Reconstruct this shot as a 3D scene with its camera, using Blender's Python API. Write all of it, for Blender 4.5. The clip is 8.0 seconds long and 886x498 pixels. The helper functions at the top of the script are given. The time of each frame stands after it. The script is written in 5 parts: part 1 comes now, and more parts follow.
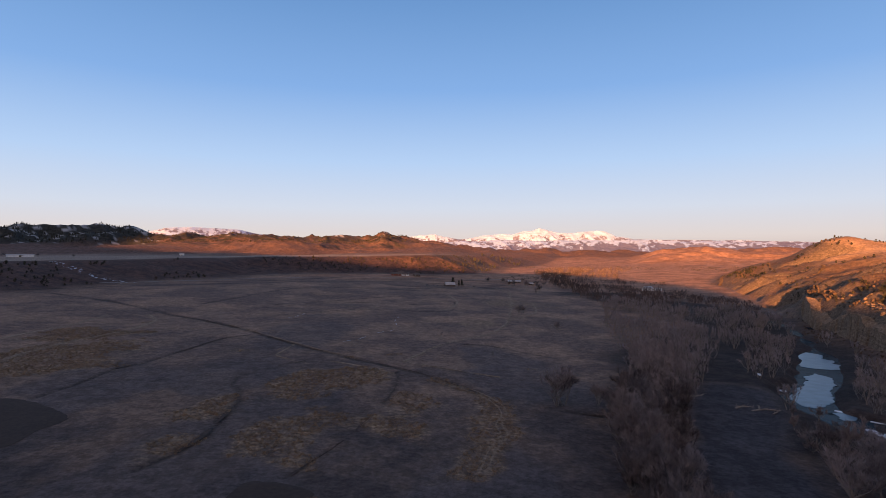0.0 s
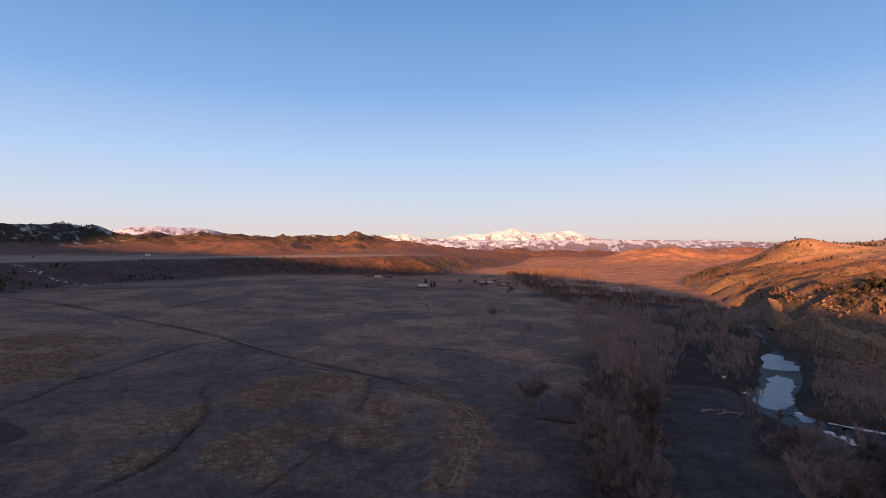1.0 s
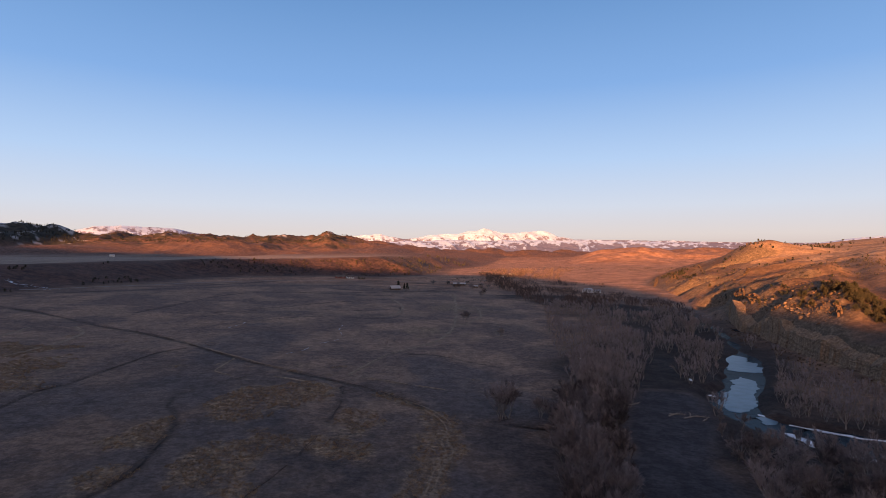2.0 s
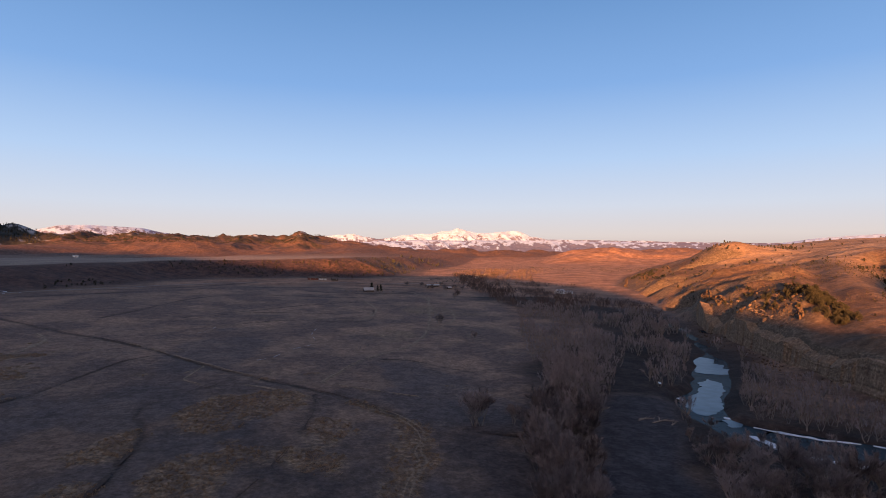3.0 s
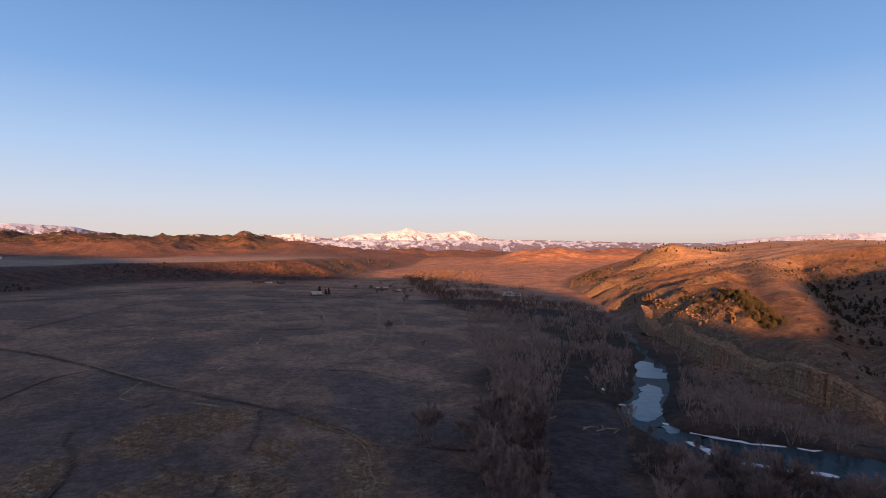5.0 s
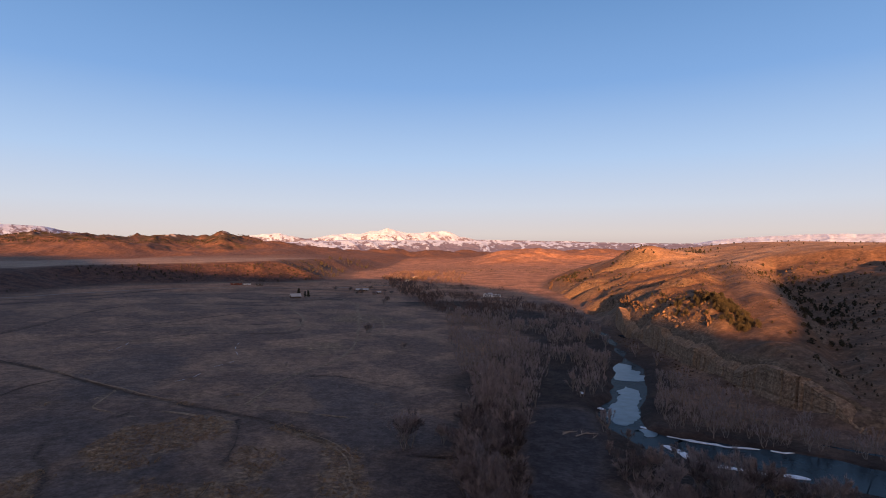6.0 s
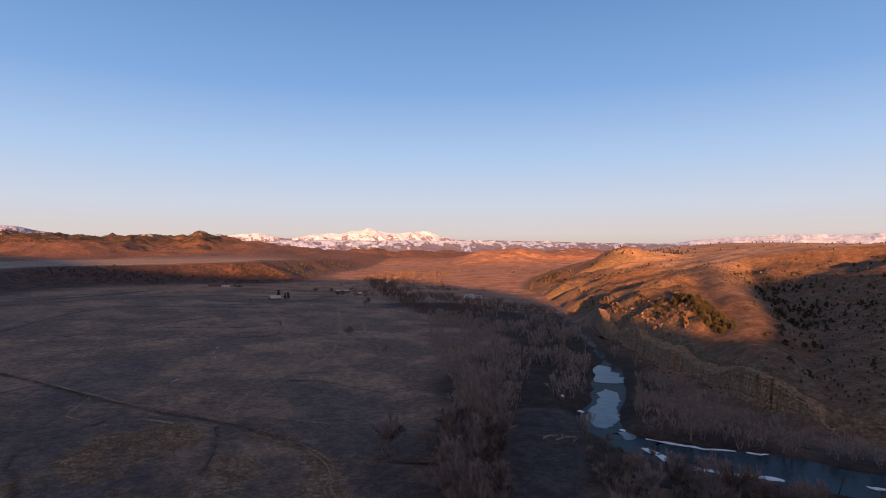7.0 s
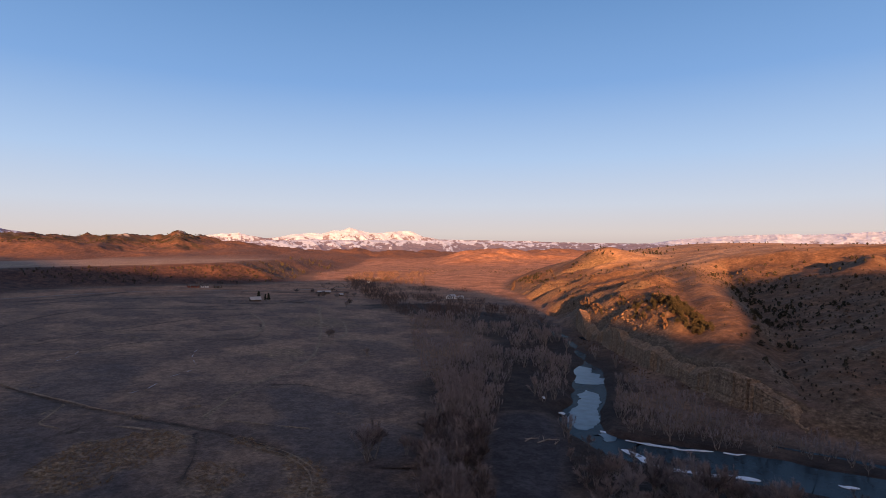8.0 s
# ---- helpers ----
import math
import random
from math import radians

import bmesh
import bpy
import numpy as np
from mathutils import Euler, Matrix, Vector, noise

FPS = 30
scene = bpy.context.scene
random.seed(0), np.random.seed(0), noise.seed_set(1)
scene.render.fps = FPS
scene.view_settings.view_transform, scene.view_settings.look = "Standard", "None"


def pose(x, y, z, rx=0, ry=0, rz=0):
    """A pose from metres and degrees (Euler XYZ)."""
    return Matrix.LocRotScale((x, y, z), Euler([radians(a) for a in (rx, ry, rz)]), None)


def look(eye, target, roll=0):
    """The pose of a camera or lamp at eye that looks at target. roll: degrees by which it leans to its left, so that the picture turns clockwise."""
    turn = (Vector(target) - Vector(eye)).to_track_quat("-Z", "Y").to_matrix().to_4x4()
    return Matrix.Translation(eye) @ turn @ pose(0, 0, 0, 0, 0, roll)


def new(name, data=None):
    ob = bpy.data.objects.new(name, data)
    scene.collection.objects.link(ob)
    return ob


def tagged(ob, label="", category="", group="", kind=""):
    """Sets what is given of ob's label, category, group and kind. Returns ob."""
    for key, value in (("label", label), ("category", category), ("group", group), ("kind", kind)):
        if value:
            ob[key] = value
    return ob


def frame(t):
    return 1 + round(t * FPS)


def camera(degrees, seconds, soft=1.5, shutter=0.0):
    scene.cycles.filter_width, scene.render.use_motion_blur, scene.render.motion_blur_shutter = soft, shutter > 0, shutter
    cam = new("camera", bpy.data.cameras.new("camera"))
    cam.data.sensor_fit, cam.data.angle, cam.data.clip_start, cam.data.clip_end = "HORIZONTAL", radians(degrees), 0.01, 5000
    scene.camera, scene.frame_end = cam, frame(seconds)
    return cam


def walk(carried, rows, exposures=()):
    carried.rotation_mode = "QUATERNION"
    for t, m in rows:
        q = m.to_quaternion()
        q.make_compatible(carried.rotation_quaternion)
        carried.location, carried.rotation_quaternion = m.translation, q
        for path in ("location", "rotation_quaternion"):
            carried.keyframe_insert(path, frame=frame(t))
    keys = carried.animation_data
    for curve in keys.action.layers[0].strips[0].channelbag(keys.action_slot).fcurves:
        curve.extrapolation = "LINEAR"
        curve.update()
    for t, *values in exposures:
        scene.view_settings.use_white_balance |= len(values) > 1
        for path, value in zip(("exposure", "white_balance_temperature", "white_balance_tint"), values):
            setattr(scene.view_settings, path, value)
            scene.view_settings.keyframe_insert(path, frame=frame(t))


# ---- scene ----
cam = camera(76.82, 8.0, soft=0.6)
# seconds, x, y, z, tilt up, turn to the left
ROWS = [
    (0.0, 0.00, 0.00, 45.00, 0.48, -0.00),
    (0.5, -0.02, -0.05, 46.23, 0.45, -1.40),
    (1.0, -0.04, -0.10, 47.48, 0.43, -2.81),
    (1.5, -0.05, -0.16, 48.73, 0.41, -4.22),
    (3.0, -0.10, -0.29, 52.51, 0.35, -8.29),
    (3.5, -0.06, -0.33, 53.73, 0.33, -9.66),
    (4.0, -0.02, -0.36, 54.94, 0.31, -11.01),
    (4.5, 0.02, -0.38, 56.11, 0.29, -12.31),
    (6.0, -0.05, -0.32, 59.48, 0.26, -15.49),
    (6.5, -0.09, -0.29, 60.43, 0.26, -16.46),
    (7.0, -0.13, -0.26, 61.29, 0.24, -17.42),
    (7.5, -0.18, -0.23, 62.03, 0.22, -18.35),
    (8.0, -0.23, -0.20, 62.70, 0.20, -19.28),
]
walk(cam, [(t, pose(x, y, z, 90 + up, 0, turn)) for t, x, y, z, up, turn in ROWS], [(0.0, 2.63), (2.0, 2.62), (4.0, 2.60), (6.0, 2.54), (8.0, 2.51)])

# ---- light: a low sun behind, a clear sky ----
SUN_UP, SUN_HEADING = 7.0, 21.0          # degrees above the horizon; the light travels towards this bearing from +y to +x
SKY = [(0.0, (0.64, 0.50, 0.455)), (0.03, (0.75, 0.66, 0.63)), (0.08, (0.655, 0.705, 0.81)), (0.16, (0.465, 0.63, 0.89)), (0.28, (0.238, 0.430, 0.785)), (0.42, (0.145, 0.305, 0.61)), (1.0, (0.050, 0.100, 0.20))]   # by the sine of the height
GLOW = [(0.0, (0, 0, 0)), (0.35, (0.09, 0.045, 0.014)), (0.7, (0.36, 0.18, 0.06)), (1.0, (1.4, 0.75, 0.26))]     # by the nearness to the sun
world = bpy.data.worlds.new("sky")
scene.world = world
world.use_nodes = True
wn = world.node_tree
for n in list(wn.nodes):
    wn.nodes.remove(n)
way = wn.nodes.new("ShaderNodeTexCoord")
parts = wn.nodes.new("ShaderNodeSeparateXYZ")
wn.links.new(way.outputs["Generated"], parts.inputs["Vector"])
sky = wn.nodes.new("ShaderNodeValToRGB")             # clear dawn sky: rose at the horizon, then pale, then blue
for p, _ in SKY[1:-1]:
    sky.color_ramp.elements.new(p)
for stop, (p, c) in zip(sky.color_ramp.elements, SKY):
    stop.position, stop.color = p, (*c, 1)
wn.links.new(parts.outputs["Z"], sky.inputs["Fac"])
bg = wn.nodes.new("ShaderNodeBackground")
bg.inputs["Strength"].default_value = 0.165
wout = wn.nodes.new("ShaderNodeOutputWorld")
# the bright warm side of the sky, round the sun
sunward = wn.nodes.new("ShaderNodeVectorMath")
sunward.operation = "DOT_PRODUCT"
sunward.inputs[1].default_value = (-math.sin(radians(SUN_HEADING)), -math.cos(radians(SUN_HEADING)), 0.12)
wn.links.new(way.outputs["Generated"], sunward.inputs[0])
glow = wn.nodes.new("ShaderNodeValToRGB")
for p in (0.35, 0.7):
    glow.color_ramp.elements.new(p)
for stop, (p, c) in zip(glow.color_ramp.elements, GLOW):
    stop.position, stop.color = p, (*c, 1)
wn.links.new(sunward.outputs["Value"], glow.inputs["Fac"])
both = wn.nodes.new("ShaderNodeMix")
both.data_type, both.blend_type = "RGBA", "ADD"
both.inputs[0].default_value = 1.0
wn.links.new(sky.outputs["Color"], both.inputs[6])
wn.links.new(glow.outputs["Color"], both.inputs[7])
wn.links.new(both.outputs[2], bg.inputs["Color"])
wn.links.new(bg.outputs["Background"], wout.inputs["Surface"])
sun = new("sun", bpy.data.lights.new("sun", "SUN"))
sun.data.energy, sun.data.angle, sun.data.color = 3.75, radians(0.8), (1.0, 0.385, 0.130)
h_ = radians(SUN_HEADING)
sun.matrix_world = look((0, 0, 400), (1000 * math.sin(h_), 1000 * math.cos(h_), 400 - 1000 * math.tan(radians(SUN_UP))))

# ---- materials ----
def material(name, rough=0.9):
    m = bpy.data.materials.new(name)
    m.use_nodes = True
    t = m.node_tree
    b = t.nodes["Principled BSDF"]
    b.inputs["Roughness"].default_value = rough
    b.inputs["Specular IOR Level"].default_value = 0.2
    return m, t, b


def node(t, kind, **values):
    n = t.nodes.new(kind)
    for key, value in values.items():
        n.inputs[key.replace("_", " ")].default_value = value
    return n


def noise_tex(t, scale, detail=4.0, rough=0.6, stretch=None):
    """Noise over world places; scale is the number of waves in a metre."""
    g = t.nodes.new("ShaderNodeNewGeometry")
    n = node(t, "ShaderNodeTexNoise", Scale=scale, Detail=detail, Roughness=rough)
    if stretch:
        mp = t.nodes.new("ShaderNodeMapping")
        mp.inputs["Scale"].default_value = stretch
        t.links.new(g.outputs["Position"], mp.inputs["Vector"])
        t.links.new(mp.outputs["Vector"], n.inputs["Vector"])
    else:
        t.links.new(g.outputs["Position"], n.inputs["Vector"])
    return n.outputs["Fac"]


def ramp(t, fac, stops):
    r = t.nodes.new("ShaderNodeValToRGB")
    e = r.color_ramp.elements
    while len(e) < len(stops):
        e.new(0.5)
    for el, (p, c) in zip(e, stops):
        el.position, el.color = p, (*c, 1) if len(c) == 3 else c
    t.links.new(fac, r.inputs["Fac"])
    return r.outputs["Color"]


def mix(t, fac, a, b, blend="MIX"):
    m = t.nodes.new("ShaderNodeMix")
    m.data_type, m.blend_type = "RGBA", blend
    for sock, v in ((m.inputs[0], fac), (m.inputs[6], a), (m.inputs[7], b)):
        if isinstance(v, (int, float)):
            sock.default_value = v
        elif isinstance(v, tuple):
            sock.default_value = (*v, 1)
        else:
            t.links.new(v, sock)
    return m.outputs[2]


def arith(t, op, a, b=0.0, c=0.0):
    m = t.nodes.new("ShaderNodeMath")
    m.operation = op
    for sock, v in zip(m.inputs, (a, b, c)):
        if isinstance(v, (int, float)):
            sock.default_value = v
        else:
            t.links.new(v, sock)
    return m.outputs[0]


def bump(t, b, height, strength=0.5, distance=0.1):
    n = node(t, "ShaderNodeBump", Strength=strength, Distance=distance)
    t.links.new(height, n.inputs["Height"])
    t.links.new(n.outputs["Normal"], b.inputs["Normal"])


def attr(t, name):
    a = t.nodes.new("ShaderNodeAttribute")
    a.attribute_name = name
    return a.outputs["Fac"]


def speckled(name, dark, light, scale=2.0, big=0.1, rough=0.9, relief=0.05, vary=0.0):
    """A plain surface with grain and broad stains; vary: how far each object or island goes its own way."""
    m, t, b = material(name, rough)
    fine, broad = noise_tex(t, scale, 5), noise_tex(t, big, 3)
    f = arith(t, "ADD", arith(t, "MULTIPLY", fine, 0.6), arith(t, "MULTIPLY", broad, 0.4))
    if vary:
        o = t.nodes.new("ShaderNodeObjectInfo")
        f = arith(t, "ADD", f, arith(t, "MULTIPLY", arith(t, "SUBTRACT", o.outputs["Random"], 0.5), vary))
    t.links.new(ramp(t, f, [(0.3, dark), (0.7, light)]), b.inputs["Base Color"])
    bump(t, b, fine, 0.6, relief)
    return m


def ground_material():
    m, t, b = material("earth and dry grass", 0.95)
    n1, n2, n3, n4 = noise_tex(t, 0.012, 6, 0.65), noise_tex(t, 0.09, 7, 0.68), noise_tex(t, 0.9, 5, 0.7), noise_tex(t, 0.022, 9, 0.64)
    # field: grey brown turf, paler and darker drifts
    field = ramp(t, n4, [(0.455, (0.064, 0.050, 0.047)), (0.5, (0.096, 0.070, 0.058)), (0.545, (0.138, 0.094, 0.069))])
    field = mix(t, attr(t, "dry"), field, ramp(t, n4, [(0.45, (0.142, 0.097, 0.076)), (0.56, (0.268, 0.175, 0.120))]))
    field = mix(t, ramp(t, n1, [(0.42, (0, 0, 0)), (0.62, (0.5, 0.5, 0.5))]), field, (0.104, 0.078, 0.068))
    field = mix(t, arith(t, "MULTIPLY", attr(t, "damp"), 0.6), field, ramp(t, n2, [(0.3, (0.066, 0.056, 0.057)), (0.7, (0.100, 0.085, 0.085))]))
    straw = ramp(t, noise_tex(t, 0.55, 6, 0.75), [(0.38, (0.092, 0.066, 0.048)), (0.5, (0.180, 0.125, 0.080)), (0.62, (0.31, 0.220, 0.138))])
    col = mix(t, arith(t, "MULTIPLY", attr(t, "straw"), ramp(t, n2, [(0.38, (0.15,) * 3), (0.58, (1,) * 3)])), field, straw)
    hill = ramp(t, n2, [(0.38, (0.088, 0.054, 0.035)), (0.5, (0.120, 0.074, 0.046)), (0.62, (0.170, 0.107, 0.066))])
    hill = mix(t, ramp(t, n3, [(0.54, (0, 0, 0)), (0.62, (0.75, 0.75, 0.75))]), hill, (0.036, 0.029, 0.021))
    # far hills: red earth dulled to pink, distance haze put into the colour
    hill = mix(t, attr(t, "red"), hill, ramp(t, n2, [(0.40, (0.070, 0.042, 0.034)), (0.60, (0.150, 0.090, 0.069))]))
    col = mix(t, attr(t, "hill"), col, hill)
    col = mix(t, attr(t, "pale"), col, ramp(t, n4, [(0.35, (0.16, 0.130, 0.106)), (0.65, (0.27, 0.222, 0.18))]))
    # bench slope: deep red earth, darkened further to hold the slope's shade
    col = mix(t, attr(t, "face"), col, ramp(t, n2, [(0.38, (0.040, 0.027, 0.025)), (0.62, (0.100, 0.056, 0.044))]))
    col = mix(t, attr(t, "flat"), col, ramp(t, arith(t, "ADD", arith(t, "MULTIPLY", n4, 0.6), arith(t, "MULTIPLY", n2, 0.4)), [(0.40, (0.155, 0.084, 0.053)), (0.60, (0.39, 0.225, 0.140))]))
    col = mix(t, attr(t, "upland"), col, ramp(t, n4, [(0.40, (0.22, 0.145, 0.090)), (0.60, (0.40, 0.272, 0.165))]))
    drain = ramp(t, n3, [(0.35, (0.024, 0.019, 0.018)), (0.65, (0.058, 0.043, 0.035))])
    col = mix(t, arith(t, "MULTIPLY", attr(t, "drain"), 0.85), col, drain)
    trail = ramp(t, n3, [(0.35, (0.12, 0.090, 0.062)), (0.65, (0.27, 0.205, 0.140))])
    col = mix(t, arith(t, "MULTIPLY", attr(t, "trail"), 0.75), col, trail)
    # floor of the wood: darker than the open field throughout the tree belt
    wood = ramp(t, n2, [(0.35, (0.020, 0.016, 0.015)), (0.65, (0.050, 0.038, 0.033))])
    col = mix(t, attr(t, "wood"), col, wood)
    grav = ramp(t, n2, [(0.3, (0.031, 0.028, 0.031)), (0.7, (0.066, 0.058, 0.062))])
    col = mix(t, attr(t, "gravel"), col, grav)
    rock = ramp(t, noise_tex(t, 0.35, 6, 0.7, (1, 1, 3.5)), [(0.34, (0.065, 0.048, 0.035)), (0.5, (0.115, 0.086, 0.060)), (0.66, (0.175, 0.132, 0.090))])
    col = mix(t, attr(t, "rock"), col, rock)
    tone = ramp(t, n3, [(0.38, (0.74,) * 3), (0.62, (1.20,) * 3)])
    col = mix(t, 1.0, col, tone, "MULTIPLY")
    tuft = ramp(t, noise_tex(t, 0.28, 5, 0.7), [(0.44, (0.78,) * 3), (0.56, (1.16,) * 3)])
    col = mix(t, 1.0, col, tuft, "MULTIPLY")
    forest = ramp(t, noise_tex(t, 0.05, 5, 0.7), [(0.4, (0.014, 0.017, 0.016)), (0.6, (0.042, 0.040, 0.032))])
    col = mix(t, attr(t, "forest"), col, forest)
    col = mix(t, attr(t, "snow"), col, (0.80, 0.82, 0.86))
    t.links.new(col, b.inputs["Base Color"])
    bump(t, b, arith(t, "ADD", n3, arith(t, "MULTIPLY", n2, 3.0)), 0.7, 0.5)
    return m


def mountain_material():
    m, t, b = material("blue-hazed snow and forest on far mountains", 0.9)
    n = noise_tex(t, 0.02, 6, 0.7)
    # the blue haze of distance is mixed into the forest and snow colours
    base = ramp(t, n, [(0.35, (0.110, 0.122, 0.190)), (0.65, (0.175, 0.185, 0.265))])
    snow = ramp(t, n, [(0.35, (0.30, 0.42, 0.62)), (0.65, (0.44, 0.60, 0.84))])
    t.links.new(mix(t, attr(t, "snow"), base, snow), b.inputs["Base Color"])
    bump(t, b, n, 0.6, 6.0)
    return m


GROUND, MOUNTAIN = ground_material(), mountain_material()
BARK = speckled("grey bark", (0.09, 0.080, 0.072), (0.24, 0.215, 0.195), 3.0, 0.4, 0.9, 0.02, 0.25)
TWIG = speckled("bare twigs", (0.046, 0.039, 0.040), (0.245, 0.213, 0.215), 0.9, 0.13, 0.9, 0.01, 0.32)
REDTWIG = speckled("reddish bare twigs", (0.052, 0.039, 0.036), (0.140, 0.100, 0.088), 0.9, 0.08, 0.9, 0.01, 0.4)
NEEDLE = speckled("juniper foliage", (0.012, 0.014, 0.009), (0.042, 0.040, 0.024), 2.0, 0.1, 0.85, 0.05, 0.3)
SAGE = speckled("dull sage leaves", (0.022, 0.020, 0.015), (0.062, 0.052, 0.037), 1.5, 0.1, 0.9, 0.03)
STRAW_BLADE = speckled("straw-coloured dry grass", (0.11, 0.077, 0.050), (0.31, 0.212, 0.130), 0.8, 0.1, 0.95, 0.01)
ROCK = speckled("buff sandstone", (0.045, 0.031, 0.021), (0.105, 0.071, 0.046), 0.8, 0.12, 0.9, 0.15, 0.2)
ICE_SHEET = speckled("wet blue-grey river ice", (0.022, 0.046, 0.068), (0.110, 0.165, 0.210), 0.22, 0.07, 0.3, 0.02)
SNOW = speckled("old snow and ice", (0.42, 0.50, 0.58), (0.78, 0.82, 0.86), 0.5, 0.12, 0.55, 0.05)


def cliff_material():
    """Buff sandstone: level beds, dark streaks down the face, and broken grain."""
    m, t, b = material("pale weathered sandstone", 0.95)
    beds, stains, grain = noise_tex(t, 0.3, 5, 0.7, (0.3, 0.3, 4.0)), noise_tex(t, 0.5, 4, 0.65, (1, 1, 0.18)), noise_tex(t, 0.9, 6, 0.75)
    f = arith(t, "ADD", arith(t, "MULTIPLY", beds, 0.1), arith(t, "ADD", arith(t, "MULTIPLY", stains, 0.3), arith(t, "MULTIPLY", grain, 0.6)))
    t.links.new(ramp(t, f, [(0.38, (0.084, 0.059, 0.042)), (0.5, (0.180, 0.130, 0.089)), (0.62, (0.33, 0.246, 0.170))]), b.inputs["Base Color"])
    bump(t, b, arith(t, "ADD", beds, grain), 0.8, 0.5)
    return m


CLIFF = cliff_material()


def water_material():
    """Dark moving water: mostly the brown-green depth, with a weak broken gloss."""
    m = bpy.data.materials.new("dark river water")
    m.use_nodes = True
    t = m.node_tree
    out = t.nodes["Material Output"]
    t.nodes.remove(t.nodes["Principled BSDF"])
    deep, gloss, both = node(t, "ShaderNodeBsdfDiffuse"), node(t, "ShaderNodeBsdfGlossy", Roughness=0.16), node(t, "ShaderNodeMixShader", Fac=0.07)
    t.links.new(ramp(t, noise_tex(t, 0.12, 4), [(0.35, (0.008, 0.014, 0.020)), (0.65, (0.018, 0.029, 0.038))]), deep.inputs["Color"])
    w = node(t, "ShaderNodeBump", Strength=0.4, Distance=0.2)
    t.links.new(noise_tex(t, 0.6, 4, 0.6), w.inputs["Height"])
    t.links.new(w.outputs["Normal"], gloss.inputs["Normal"])
    t.links.new(deep.outputs["BSDF"], both.inputs[1])
    t.links.new(gloss.outputs["BSDF"], both.inputs[2])
    t.links.new(both.outputs["Shader"], out.inputs["Surface"])
    return m


WATER = water_material()
SOIL = speckled("dark brown turned soil", (0.030, 0.022, 0.018), (0.062, 0.045, 0.036), 0.9, 0.06, 0.95, 0.08)
TRACK = speckled("pale trodden earth", (0.085, 0.064, 0.048), (0.34, 0.255, 0.175), 0.9, 0.12, 0.95, 0.06)
DITCH = speckled("dark damp grass in the ditch", (0.030, 0.024, 0.022), (0.092, 0.066, 0.052), 0.9, 0.12, 0.95, 0.08)
ROAD = speckled("gravel road", (0.13, 0.12, 0.11), (0.22, 0.20, 0.18), 1.5, 0.05, 0.9, 0.03)
WHITE = speckled("weathered white boards", (0.58, 0.57, 0.55), (0.78, 0.77, 0.75), 2.5, 0.3, 0.7, 0.01)
TIN = speckled("pale metal roofing", (0.28, 0.27, 0.265), (0.44, 0.425, 0.41), 1.5, 0.2, 0.45, 0.01)
BROWN = speckled("dark stained boards", (0.060, 0.045, 0.036), (0.12, 0.088, 0.066), 2.5, 0.3, 0.85, 0.01)
SHINGLE = speckled("dull brown shingles", (0.070, 0.060, 0.055), (0.13, 0.11, 0.10), 3.0, 0.3, 0.85, 0.02)
RED = speckled("faded barn red boards", (0.14, 0.045, 0.035), (0.24, 0.085, 0.06), 2.5, 0.3, 0.8, 0.01)
WOOD = speckled("bleached driftwood", (0.15, 0.13, 0.11), (0.30, 0.26, 0.22), 3.0, 0.4, 0.85, 0.02)


def pane_material():
    m, t, b = material("dark window glass", 0.06)
    b.inputs["Base Color"].default_value = (0.02, 0.024, 0.03, 1)
    b.inputs["Specular IOR Level"].default_value = 0.6
    return m


PANE = pane_material()

# ---- the lie of the land ----
_tab = np.random.RandomState(7).rand(256, 256)


def value(x, y):
    xi, yi = np.floor(x).astype(int), np.floor(y).astype(int)
    fx, fy = x - xi, y - yi
    fx, fy = fx * fx * (3 - 2 * fx), fy * fy * (3 - 2 * fy)
    a, b = _tab[xi & 255, yi & 255], _tab[(xi + 1) & 255, yi & 255]
    c, d = _tab[xi & 255, (yi + 1) & 255], _tab[(xi + 1) & 255, (yi + 1) & 255]
    return (a + (b - a) * fx) * (1 - fy) + (c + (d - c) * fx) * fy


def fbm(x, y, wave, octaves=4, shift=0.0, gain=0.5):
    """Smooth noise from about -1 to 1; wave: the longest wave in metres."""
    x, y, total, amp = x / wave + shift, y / wave + 1.7 * shift, 0.0, 1.0
    for _ in range(octaves):
        total = total + amp * (2 * value(x, y) - 1)
        x, y, amp = 0.8 * 2 * x + 0.6 * 2 * y + 3.1, -0.6 * 2 * x + 0.8 * 2 * y + 7.7, amp * gain
    return total


def ridged(x, y, wave, octaves=4, shift=0.0):
    """Sharp-crested noise from 0 to about 1."""
    x, y, total, amp = x / wave + shift, y / wave + 2.3 * shift, 0.0, 0.5
    for _ in range(octaves):
        total = total + amp * (1 - np.abs(2 * value(x, y) - 1)) ** 2
        x, y, amp = 0.8 * 2 * x + 0.6 * 2 * y + 3.1, -0.6 * 2 * x + 0.8 * 2 * y + 7.7, amp * 0.5
    return total


def step(a, b, x):
    k = np.clip((x - a) / (b - a), 0, 1)
    return k * k * (3 - 2 * k)


